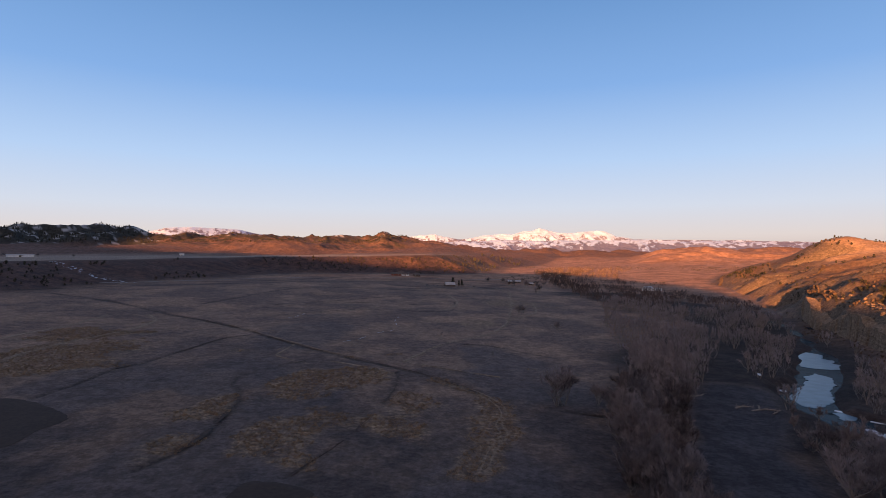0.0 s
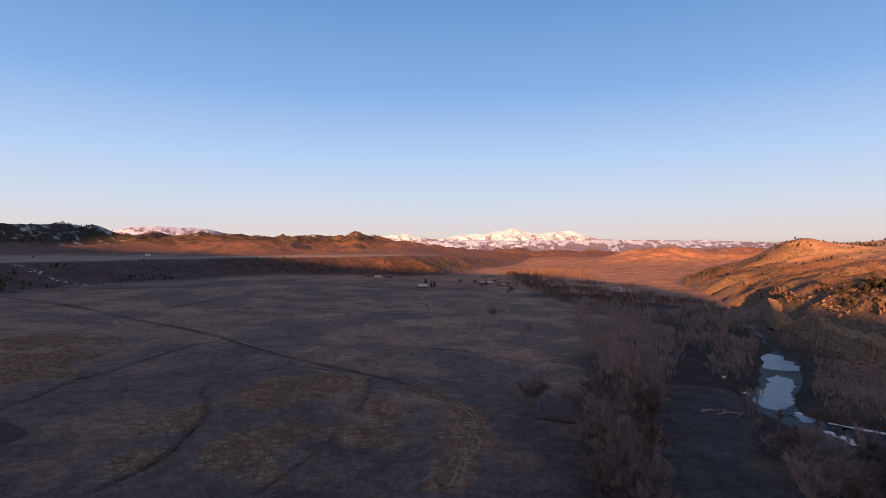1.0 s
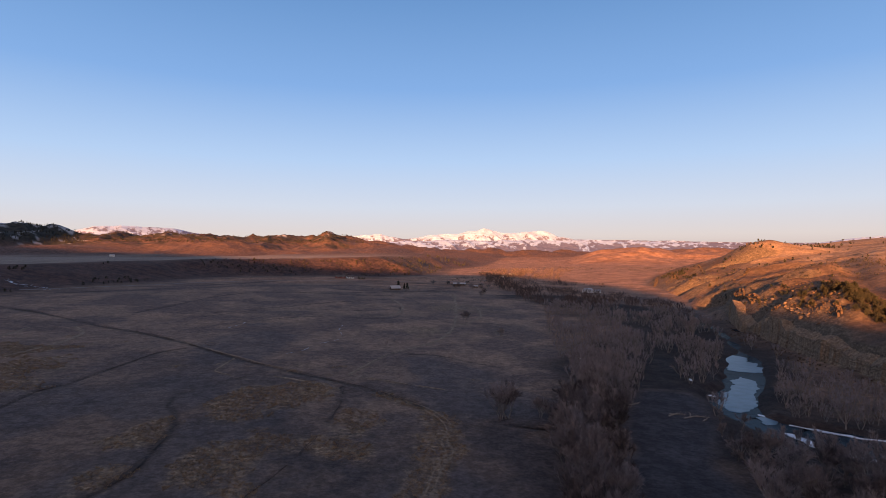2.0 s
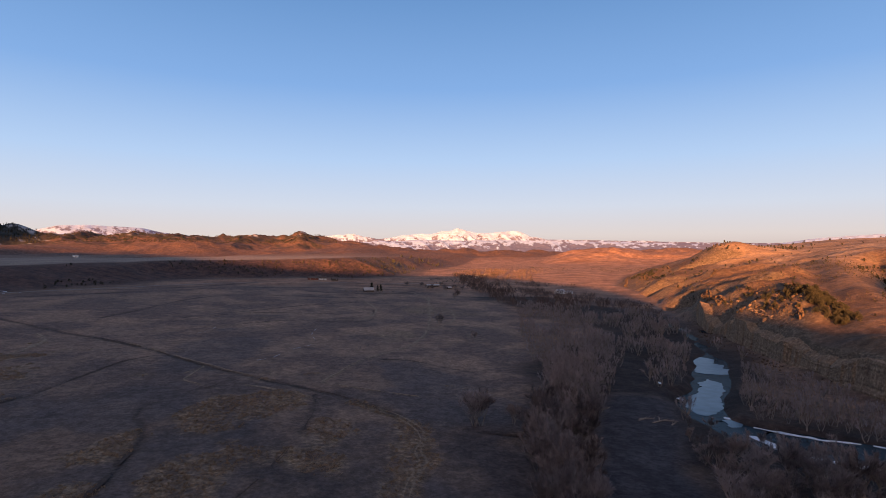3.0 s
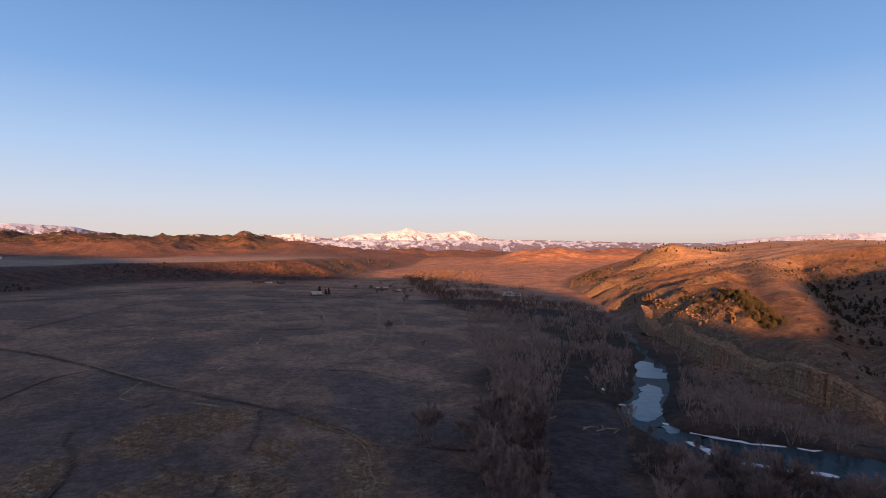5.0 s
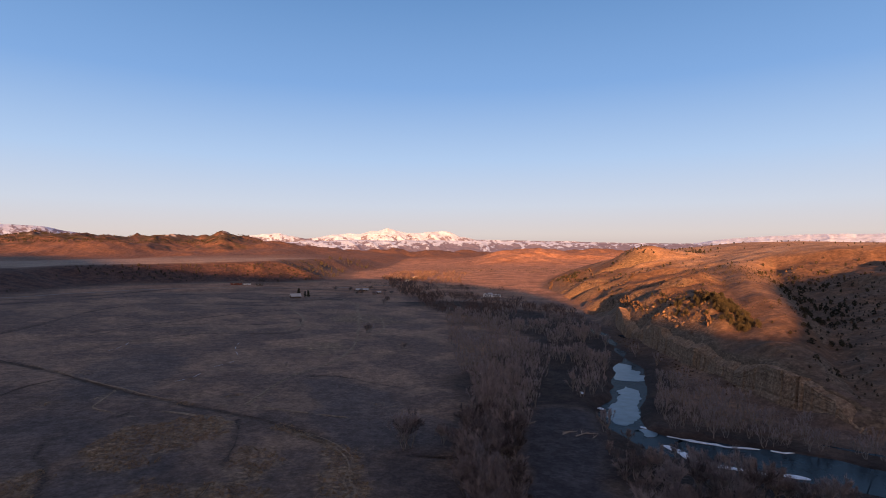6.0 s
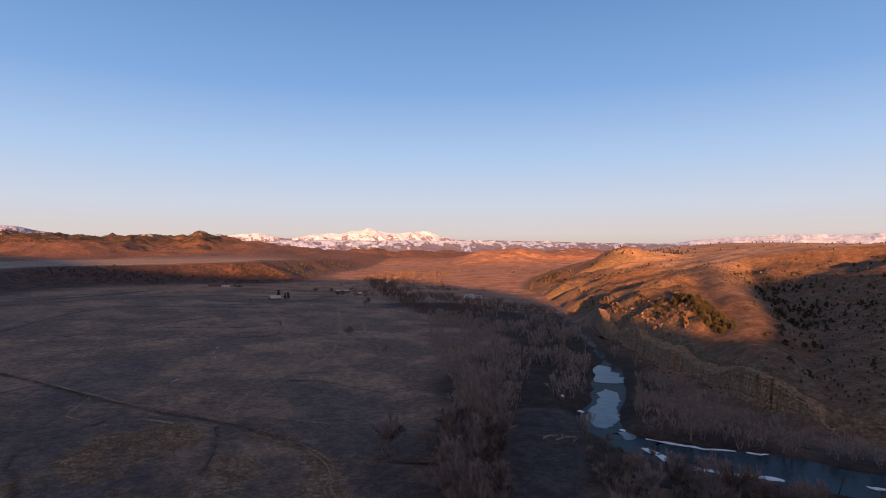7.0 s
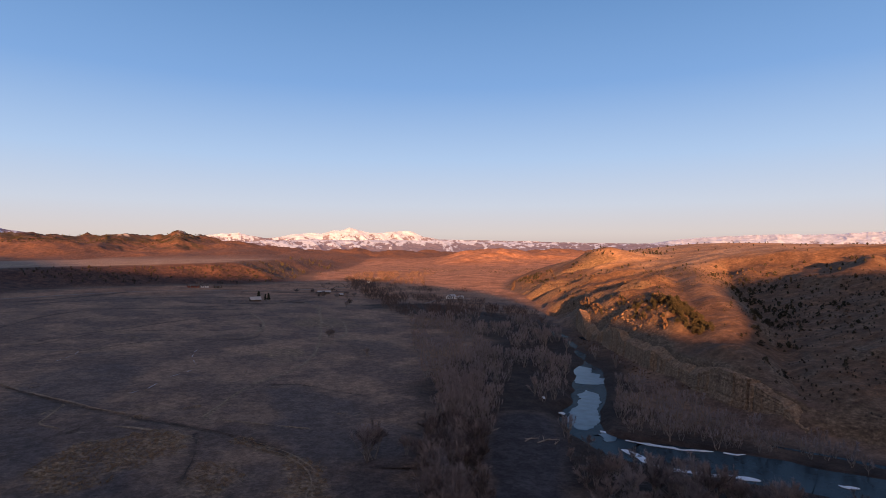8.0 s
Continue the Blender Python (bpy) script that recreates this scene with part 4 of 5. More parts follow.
clump = fbm(gx, gy, 26, 3, 31.0)
open_ground = (np.abs(c) > 12 + 3 * clump) & (np.abs(rv) > 11 + 1.5 * clump - 6 * (gy > 285))
keep = (w > 1 + 3 * clump) & (e < -1) & open_ground & ((clump > -0.05) | (w < 10) | ((rv > 0) & (gy < 320)))
dense = np.where(gy > 560, step(45, 20, np.abs(rv)) + 0.75, 1.0)
keep &= ~((rv > 0) & (gy > 236) & (gy < 470) & (clump < 0.25))
keep &= np.array([rnd.random() for _ in gx]) < dense
gx, gy, rv, w = gx[keep], gy[keep], rv[keep], w[keep]
order = np.argsort(np.hypot(gx, gy))
gx, gy, rv, w = gx[order], gy[order], rv[order], w[order]
gz = land(gx, gy)
LABELS = ["bare grey cottonwood in the riverside wood", "leafless forked cottonwood with grey bark", "leafless many-stemmed cottonwood by the river"]
near, rest = 0, []
for i, (x, y) in enumerate(zip(gx, gy)):
    size = rnd.choice((0.45, 0.7, 0.9, 1.05, 1.25)) * rnd.uniform(0.9, 1.15) * (0.8 if rv[i] > 0 else 0.5 if rv[i] > -32 and y < 168 else 1.0)
    if near < 300:
        near += 1
        if rnd.random() < 0.24:
            plant("willow_bush", "leafless grey-brown willow bush under cottonwoods", "bush", SHRUBS[i % 3], x, y, size, rnd, "riverside willows")
        else:
            k = rnd.randrange(7)
            plant("cottonwood_tree", LABELS[k % 3], "tree", KINDS[k], x, y, size, rnd, "riverside trees")
    else:
        rest.append((x, y, float(gz[i]), size))
# the farther wood, too many to count
LITE = []
for k in range(6):
    tv, tf, cv, cf = bare_tree(rnd, 9.0, rnd.uniform(0.40, 0.54), 1 + k % 3, 7 if k % 3 == 0 else 3, 150, 0.07, 3)
    LITE.append([(np.array(v), f) for v, f in ((tv, tf), (cv, cf))])
LITTLE = []
for k in range(4):
    tv, tf, cv, cf = bare_tree(rnd, 9.0, rnd.uniform(0.42, 0.55), 1, 6, 64, 0.15, 3)
    LITTLE.append([(np.array(v), f) for v, f in ((tv, tf), (cv, cf))])


def stand(name, label, places, kinds, mats, category="trees"):
    """Many plants as one object of two meshes."""
    holder = thing(name, label, category, pose(0, 0, 0), kind="stuff")
    for which, pname in ((0, "trunk"), (1, "crown")):
        vs, fs, n = [], [], 0
        for i, (x, y, z, s) in enumerate(places):
            v, f = kinds[i % len(kinds)][which]
            a = rnd.uniform(0, 6.28)
            ca, sa = math.cos(a) * s, math.sin(a) * s
            vs.append(np.stack([x + v[:, 0] * ca - v[:, 1] * sa, y + v[:, 0] * sa + v[:, 1] * ca, z + v[:, 2] * s], -1))
            fs.extend([tuple(q + n for q in g) for g in f])
            n += len(v)
        part(pname, mesh_of(pname, np.concatenate(vs).tolist(), fs, mats[which]), holder)["kind"] = "stuff"
    return holder


mid = [p for p in rest if math.hypot(p[0], p[1]) < 520]
far = [p for p in rest if math.hypot(p[0], p[1]) >= 520]
stand("riverside_wood", "grey leafless wood filling the river bottom", mid, LITE, (BARK, TWIG), "wood")
stand("far_wood", "reddish bare wood along the river up the valley", far, LITTLE, (REDTWIG, REDTWIG), "wood")

# trees that stand by themselves in the meadow
rnd = random.Random(21)
for x, y, s, k, label in [(33.2, 163.5, 1.5, 2, "lone leafless tree in the grey meadow"), (35.4, 164.6, 1.4, 1, "leafless tree beside its twin in the meadow"),
                          (53, 391, 1.0, 0, "dark leafless tree with a broken crown"), (56, 394, 0.8, 1, "small leafless tree in the far meadow"), (98, 589, 0.9, 2, "leafless tree at the end of the field track"),
                          (103, 596, 1.1, 5, "leafless tree at the end of the field track"), (117, 693, 1.0, 3, "leafless tree near the farm buildings"), (67, 329, 0.7, 4, "thin leafless snag beside a trodden loop"),
                          (49, 160, 0.95, 1, "leafless tree at the wood's edge"), (46, 166, 0.8, 5, "leafless tree at the wood's edge")]:
    plant("cottonwood_tree", label, "tree", KINDS[k], x, y, s, rnd, "meadow trees")
for x, y, s in [(21, 238, 0.6), (23, 258, 0.4), (-158, 232, 0.55), (-1, 287, 0.6), (-160, 233, 0.45), (60, 415, 0.5), (-25, 311, 0.3), (3, 296, 0.45)]:
    plant("meadow_bush", "small leafless bush in the open meadow", "bush", SHRUBS[int(abs(x)) % 3], x, y, s, rnd, "meadow bushes")

# ---- junipers and pines on the hills ----
JUNIPERS = []
for k in range(5):
    tv, tf, cv, cf = conifer(rnd, 3.2, rnd.uniform(1.2, 1.7), 110, False)
    JUNIPERS.append((mesh_of("trunk", tv, tf, BROWN), mesh_of("crown", cv, cf, NEEDLE)))
SPRUCE = []
tv, tf, cv, cf = conifer(rnd, 8.0, 2.0, 190, True)
SPRUCE = (mesh_of("trunk", tv, tf, BARK), mesh_of("crown", cv, cf, NEEDLE))
spots = []
for cx, cy, w1, w2, turn, n, big in [(252, 276, 5, 13, 25, 80, 1.05), (259, 290, 5, 9, 0, 44, 1.15), (243, 256, 4, 7, 35, 34, 1.0), (252, 308, 7, 15, 20, 60, 0.8), (266, 345, 8, 18, 20, 44, 0.7), (290, 345, 14, 22, 20, 10, 0.6), (262, 392, 7, 20, 20, 24, 0.6),
                                     (262, 222, 7, 16, 45, 14, 0.8), (318, 268, 9, 30, 42, 34, 0.95), (372, 320, 11, 36, 42, 44, 1.1), (430, 385, 16, 40, 42, 40, 1.1), (345, 240, 16, 36, 60, 22, 0.75), (400, 300, 24, 40, 60, 36, 0.95),
                                     (300, 205, 16, 30, 60, 16, 0.6), (470, 440, 18, 40, 40, 20, 0.9), (500, 345, 24, 40, 55, 26, 0.9), (520, 770, 30, 24, 20, 24, 1.0), (460, 690, 18, 60, 25, 24, 0.9),
                                     (560, 800, 12, 12, 0, 8, 1.1), (500, 900, 20, 40, 25, 16, 1.2), (255, 190, 18, 24, 50, 12, 0.55), (560, 420, 40, 50, 50, 20, 1.0), (250, 232, 18, 18, 0, 10, 0.5), (700, 900, 30, 120, 60, 40, 1.2), (468, 868, 12, 36, 25, 60, 1.15), (436, 770, 12, 36, 25, 36, 0.9), (640, 770, 16, 60, 45, 50, 1.1), (400, 640, 14, 40, 20, 30, 0.8), (345, 520, 10, 40, 20, 24, 0.7)]:
    for _ in range(n):
        p, q = rnd.gauss(0, w1), rnd.gauss(0, w2)
        a = radians(turn)
        spots.append((cx + p * math.cos(a) + q * math.sin(a), cy - p * math.sin(a) + q * math.cos(a), big * 0.8 * rnd.uniform(0.4, 1.6)))
sx = np.array([p[0] for p in spots])
sy = np.array([p[1] for p in spots])
s_in, _ = along(sx, sy, FOOT)
spots = sorted([p for p, inside in zip(spots, s_in) if inside > 8], key=lambda p: p[0] ** 2 + p[1] ** 2)
for k, (x, y, s) in enumerate(spots[:290]):
    plant("juniper_bush", "dark green juniper bush on the dry hillside", "juniper", JUNIPERS[k % 5], x, y, s, rnd, "hillside junipers", 0.1)
LOW = []
for k in range(4):
    tv, tf, cv, cf = conifer(rnd, 3.0, 1.5, 16, False)
    LOW.append([(np.array(v), f) for v, f in ((tv, tf), (cv, cf))])
LOWTALL = []
for k in range(3):
    tv, tf, cv, cf = conifer(rnd, 5.5, 1.5, 18, True)
    LOWTALL.append([(np.array(v), f) for v, f in ((tv, tf), (cv, cf))])


def scatter(n, xr, yr, rule):
    out = []
    xs, ys = np.array([rnd.uniform(*xr) for _ in range(n)]), np.array([rnd.uniform(*yr) for _ in range(n)])
    zs, ok = land(xs, ys), rule(xs, ys)
    return [(x, y, z - 0.1, rnd.uniform(0.6, 1.5)) for x, y, z, k in zip(xs.tolist(), ys.tolist(), zs.tolist(), ok) if k]


TUFTS = []
for k in range(5):
    cv, cf = [], []
    for _ in range(7):
        a, lean = rnd.uniform(0, 6.28), rnd.uniform(0.15, 0.5)
        p = Vector((math.cos(a) * 0.12, math.sin(a) * 0.12, 0))
        tube(cv, cf, p, p + Vector((math.cos(a) * lean, math.sin(a) * lean, rnd.uniform(0.25, 0.55))), 0.06, 0, 3)
    TUFTS.append([(np.array([(0, 0, -0.05), (0.05, 0, -0.05), (0, 0.05, 0.1)]), [(0, 1, 2)]), (np.array(cv), cf)])
stand("grass_tussocks", "pale straw-coloured grass tussocks over the meadow", [(x, y, z + 0.1, 0.8 * s) for x, y, z, s in scatter(60000, (-200, 45), (95, 300), lambda x, y: zones(x, y, 0 * x)["straw"] > 0.35 + 0.5 * (fbm(x, y, 6, 2, 71.0) < 0.1))][:9000], TUFTS, (STRAW_BLADE, STRAW_BLADE), "grass")
stand("far_junipers", "dark junipers dotted over the rolling plateau", [(x, y, ground_at(x, y) - 0.1, s) for x, y, s in spots[290:]] + [(x, y, z, 0.65 * s) for x, y, z, s in scatter(2600, (430, 1700), (350, 1500), lambda x, y: (along(x, y, FOOT)[0] > 40) & (fbm(x, y, 150, 4, 44.0) > 0.38))], LOW, (NEEDLE, NEEDLE), "junipers")
stand("valley_brush", "dark low brush dotted over the sunlit valley floor", [(x, y, z, 0.45 * s) for x, y, z, s in scatter(7000, (100, 900), (820, 2300), lambda x, y: (along(x, y, FOOT)[0] < 10) & (along(x, y, BENCH)[0] > 10) & (fbm(x, 0.4 * y, 110, 4, 57.0) > 0.25))], LOW, (NEEDLE, SAGE), "brush")
stand("hill_sagebrush", "low grey sagebrush dotted over the near hillside", [(x, y, z, 0.28 * s) for x, y, z, s in scatter(5200, (190, 480), (80, 560), lambda x, y: (along(x, y, FOOT)[0] > 14) & (fbm(x, y, 40, 3, 61.0) > -0.1))], LOW, (NEEDLE, SAGE), "sagebrush")
stand("bench_brush", "dark sagebrush dotted over the bench slope", [(x, y, z, 0.7 * s) for x, y, z, s in scatter(5200, (-480, 120), (380, 1250), lambda x, y: (along(x, y, BENCH)[0] < -15) & (along(x, y, BENCH)[0] > -100) & (fbm(x, y, 90, 4, 47.0) > -0.05))], LOW, (NEEDLE, NEEDLE), "brush")
def ridge_spots(n, b0, b1, r0, r1, cut):
    b = np.radians(np.array([rnd.uniform(b0, b1) for _ in range(n)]))
    r = np.array([rnd.uniform(r0, r1) for _ in range(n)])
    x, y = r * np.sin(b), r * np.cos(b)
    z = land(x, y)
    ok = (z > cut) & (fbm(x, y, 160, 4, 52.0) > -0.25)
    return [(p, q, h - 0.3, rnd.uniform(0.7, 1.6)) for p, q, h, k in zip(x.tolist(), y.tolist(), z.tolist(), ok) if k]


stand("ridge_pines", "dark pine forest along the snowy ridge", ridge_spots(2300, -46, -27, 2420, 2900, 85), LOWTALL, (NEEDLE, NEEDLE), "pines")
stand("butte_pines", "dark pines dotted over the rocky butte ridge", ridge_spots(4200, -27, -2.5, 2430, 2880, 92), LOW, (NEEDLE, NEEDLE), "pines")
stand("bench_pines", "dark pines on the shaded end of the bench", scatter(420, (60, 330), (1280, 1900), lambda x, y: (along(x, y, BENCH)[0] < -10) & (along(x, y, BENCH)[0] > -110) & (fbm(x, y, 120, 3, 49.0) > -0.1)), LOWTALL, (NEEDLE, NEEDLE), "pines")

# ---- sandstone cliffs, outcrops and boulders ----
rnd = random.Random(33)


def rock_mesh(rnd, tall, mat=None):
    """An angular block: the hull of points pushed towards the faces of a box."""
    bm = bmesh.new()
    for _ in range(22):
        p = [rnd.uniform(-1, 1) for _ in range(3)]
        k = max(abs(c) for c in p)
        q = [c / k * rnd.uniform(0.9, 1.0) if abs(c) == k else c for c in p]
        bm.verts.new((q[0] * 0.5, q[1] * 0.5, q[2] * 0.5 * tall))
    r = bmesh.ops.convex_hull(bm, input=bm.verts)
    bmesh.ops.delete(bm, geom=list({v for v in r["geom_interior"] + r["geom_unused"] if isinstance(v, bmesh.types.BMVert)}), context="VERTS")
    me = bpy.data.meshes.new("rock")
    bm.to_mesh(me)
    bm.free()
    me.materials.append(mat or ROCK)
    return me


BLOCKS = [rock_mesh(rnd, 0.8) for _ in range(7)]
PALE = [rock_mesh(rnd, 1.0, CLIFF) for _ in range(6)]
PILLARS = [rock_mesh(rnd, 1.5) for _ in range(5)]


def place_rock(parent, data, x, y, z, sx, sy, sz, turn):
    ob = part("rock", data, parent)
    o = parent.matrix_basis.translation
    ob.matrix_basis = Matrix.LocRotScale((x - o.x, y - o.y, z - o.z), Euler((rnd.uniform(-0.12, 0.12), rnd.uniform(-0.12, 0.12), turn)), (sx, sy, sz))
    return ob


def ledge(label, line, tiers, step_in, low, high, gap, data=None):
    """A broken rock face: tiers of blocks along a line on the slope, set back one above the other."""
    pts = smooth_line(line, gap)
    cx, cy = pts[len(pts) // 2]
    holder = thing("rock_ledge", label, "cliff", pose(cx, cy, ground_at(cx, cy)))
    for i, (x, y) in enumerate(pts[:-1]):
        x2, y2 = pts[i + 1]
        turn = math.atan2(y2 - y, x2 - x)
        nx, ny = math.sin(turn), -math.cos(turn)
        for k in range(tiers):
            if rnd.random() < 0.13:
                continue
            o = k * step_in + rnd.uniform(-0.8, 0.8)
            px, py = x + nx * o, y + ny * o
            h = rnd.uniform(low, high)
            place_rock(holder, rnd.choice(data or BLOCKS), px, py, ground_at(px, py) + h * rnd.uniform(-0.05, 0.28), gap * rnd.uniform(0.9, 1.5), rnd.uniform(1.6, 2.8), h * rnd.uniform(0.9, 1.4), turn + rnd.uniform(-0.3, 0.3))
    return holder


def outcrop(label, cx, cy, wx, wy, turn, n, low, high, data):
    holder = thing("rock_outcrop", label, "rock", pose(cx, cy, ground_at(cx, cy)))
    a = radians(turn)
    for _ in range(n):
        p, q = rnd.gauss(0, wx), rnd.gauss(0, wy)
        x, y = cx + p * math.cos(a) + q * math.sin(a), cy - p * math.sin(a) + q * math.cos(a)
        h = rnd.uniform(low, high) * 0.85
        w = h * rnd.uniform(0.55, 1.0)
        place_rock(holder, rnd.choice(data), x, y, ground_at(x, y) + h * 0.12, w, w * rnd.uniform(0.7, 1.2), h, rnd.uniform(0, 6.28))
    return holder



def cliff_face():
    """The sandstone wall above the river bottom: upright joints and level beds broken into the face."""
    line = smooth_line([(190, 150), (190, 172), (191, 195), (205, 250), (223, 320), (249, 390), (264, 424)], 0.8)
    rows, cols = 16, len(line)
    out = []
    for i, (x, y) in enumerate(line):
        x2, y2 = line[min(i + 1, cols - 1)]
        x1, y1 = line[max(i - 1, 0)]
        d = math.hypot(x2 - x1, y2 - y1)
        out.append(((y2 - y1) / d, -(x2 - x1) / d))
    lx, ly = np.array([p[0] for p in line]), np.array([p[1] for p in line])
    ox, oy = np.array([o[0] for o in out]), np.array([o[1] for o in out])
    low, top = land(lx + 3.5 * ox, ly + 3.5 * oy), land(lx + 13 * ox, ly + 13 * oy)
    run = np.arange(cols) * 0.8
    height = np.clip(0.78 + 0.34 * fbm(run, 0 * run, 30, 4, 6.4), 0.45, 1.06)
    bay = fbm(run, 0 * run, 26, 4, 9.4) * 0.8
    joint, joints, slot = 0.0, [], []
    for i in range(cols):
        fresh = rnd.random() < 0.22
        if fresh:
            joint = rnd.uniform(-0.9, 0.9)
        joints.append(joint)
        slot.append(0.7 if fresh and rnd.random() < 0.5 else 0.0)
    beds = [rnd.uniform(-0.22, 0.26) for _ in range(40)]
    vs = []
    for i, ((x, y), (nx, ny)) in enumerate(zip(line, out)):
        end = min(1, i / 14, (cols - 1 - i) / 14)
        hi = low[i] + max(0.8, (top[i] - low[i]) * end * height[i]) + 0.9 * joints[i] + rnd.uniform(-0.4, 0.4)
        for k in range(rows):
            f = k / (rows - 2)
            foot = 1.8 * max(0, 0.3 - f)
            o = 5.2 + bay[i] + 1.3 * f - foot + joints[i] * (1 if k > 3 else 0.4) + slot[i] + beds[int(k + 3 * math.sin(i * 0.02)) % 40] + rnd.uniform(-0.14, 0.14)
            z = low[i] - 0.8 + (hi - low[i] + 0.8) * min(f, 1)
            if k == rows - 1:
                o, z = 14.5, top[i] - 0.6
            vs.append((x + nx * o, y + ny * o, float(z)))
    fs = [(i * rows + k, (i + 1) * rows + k, (i + 1) * rows + k + 1, i * rows + k + 1) for i in range(cols - 1) for k in range(rows - 1)]
    return tagged(new("cliff", mesh_of("cliff", vs, [q[::-1] for q in fs], CLIFF)), "jointed buff sandstone cliff above the river wood", "cliff", kind="structure")


cliff_face()
ledge("fallen slabs along the top of the sandstone cliff", [(198, 190), (200, 206), (206, 228), (214, 256), (222, 286)], 1, 2.2, 0.5, 1.2, 4.6, PALE)
ledge("broken rim of the cliff above the river bend", [(230, 290), (240, 312), (248, 332), (256, 352), (262, 372)], 2, 2.4, 0.7, 1.9, 3.4, PALE)
ledge("low broken rock ledge on the spur's river side", [(262, 380), (274, 404), (290, 440), (306, 476)], 3, 1.8, 1.2, 2.8, 2.6)
ledge("thin tilted rock ledge across the lit hillside", [(300, 440), (322, 440), (352, 470), (380, 500)], 2, 1.6, 1.0, 2.0, 2.4)
ledge("thin tilted rock ledge high on the lit hillside", [(372, 600), (396, 590), (424, 620), (446, 650)], 2, 2.0, 1.2, 2.4, 3.0)
ledge("rock rim round the toe of the far hill", [(418, 850), (432, 872), (450, 905), (480, 960)], 2, 2.4, 1.8, 4.0, 3.6)
ledge("rock rim on the shoulder of the far hill", [(452, 850), (466, 880), (482, 912), (508, 960)], 2, 2.4, 1.6, 3.6, 3.6)
ledge("broken ledge below the round knob", [(470, 800), (484, 830), (500, 860)], 1, 3.0, 2.5, 5.0, 4.5)
outcrop("cluster of lit buff rock pillars on the spur", 234, 270, 1.1, 5.5, 40, 26, 1.3, 2.9, PILLARS)
outcrop("pale rock tower above the cliff", 243, 331, 1.8, 2.5, 0, 7, 1.4, 2.8, PILLARS)
outcrop("broken rock scattered among junipers on the spur", 250, 302, 7, 17, 20, 120, 0.6, 2.3, BLOCKS)
outcrop("small broken blocks below the spur's crest", 238, 290, 4, 14, 20, 60, 0.5, 1.6, BLOCKS)
outcrop("scattered blocks below the spur's shoulder", 272, 352, 9, 20, 20, 80, 0.6, 2.0, BLOCKS)
outcrop("loose rubble on the slope under the rim", 262, 392, 7, 22, 20, 60, 0.5, 1.7, BLOCKS)
outcrop("scattered blocks on the ravine's far side", 330, 235, 10, 18, 60, 18, 1.2, 2.6, BLOCKS)
outcrop("red-lit boulders on the small spur in the ravine", 492, 448, 8, 18, 40, 22, 1.5, 3.2, BLOCKS)
outcrop("fallen blocks at the foot of the cliff", 208, 262, 3, 26, 14, 60, 0.5, 1.8, BLOCKS)
outcrop("fallen blocks at the foot of the tall cliff", 230, 338, 5, 24, 22, 90, 0.5, 2.0, BLOCKS)
outcrop("broken rock along the toe of the far hill", 452, 848, 7, 34, 25, 70, 1.0, 3.2, BLOCKS)
outcrop("rock ribs on the lit slope above the valley", 404, 690, 8, 36, 22, 60, 0.9, 2.6, BLOCKS)
outcrop("small rock ribs on the lower lit slope", 335, 545, 8, 34, 20, 60, 0.6, 2.0, BLOCKS)
outcrop("weathered rocks on the crown of the knob", 546, 792, 9, 9, 0, 12, 2.0, 4.5, BLOCKS)

# ---- farm buildings ----
def box(vs, fs, x0, y0, z0, x1, y1, z1):
    i = len(vs)
    vs += [(x0, y0, z0), (x1, y0, z0), (x1, y1, z0), (x0, y1, z0), (x0, y0, z1), (x1, y0, z1), (x1, y1, z1), (x0, y1, z1)]
    fs += [tuple(i + k for k in f) for f in ((0, 3, 2, 1), (4, 5, 6, 7), (0, 1, 5, 4), (1, 2, 6, 5), (2, 3, 7, 6), (3, 0, 4, 7))]


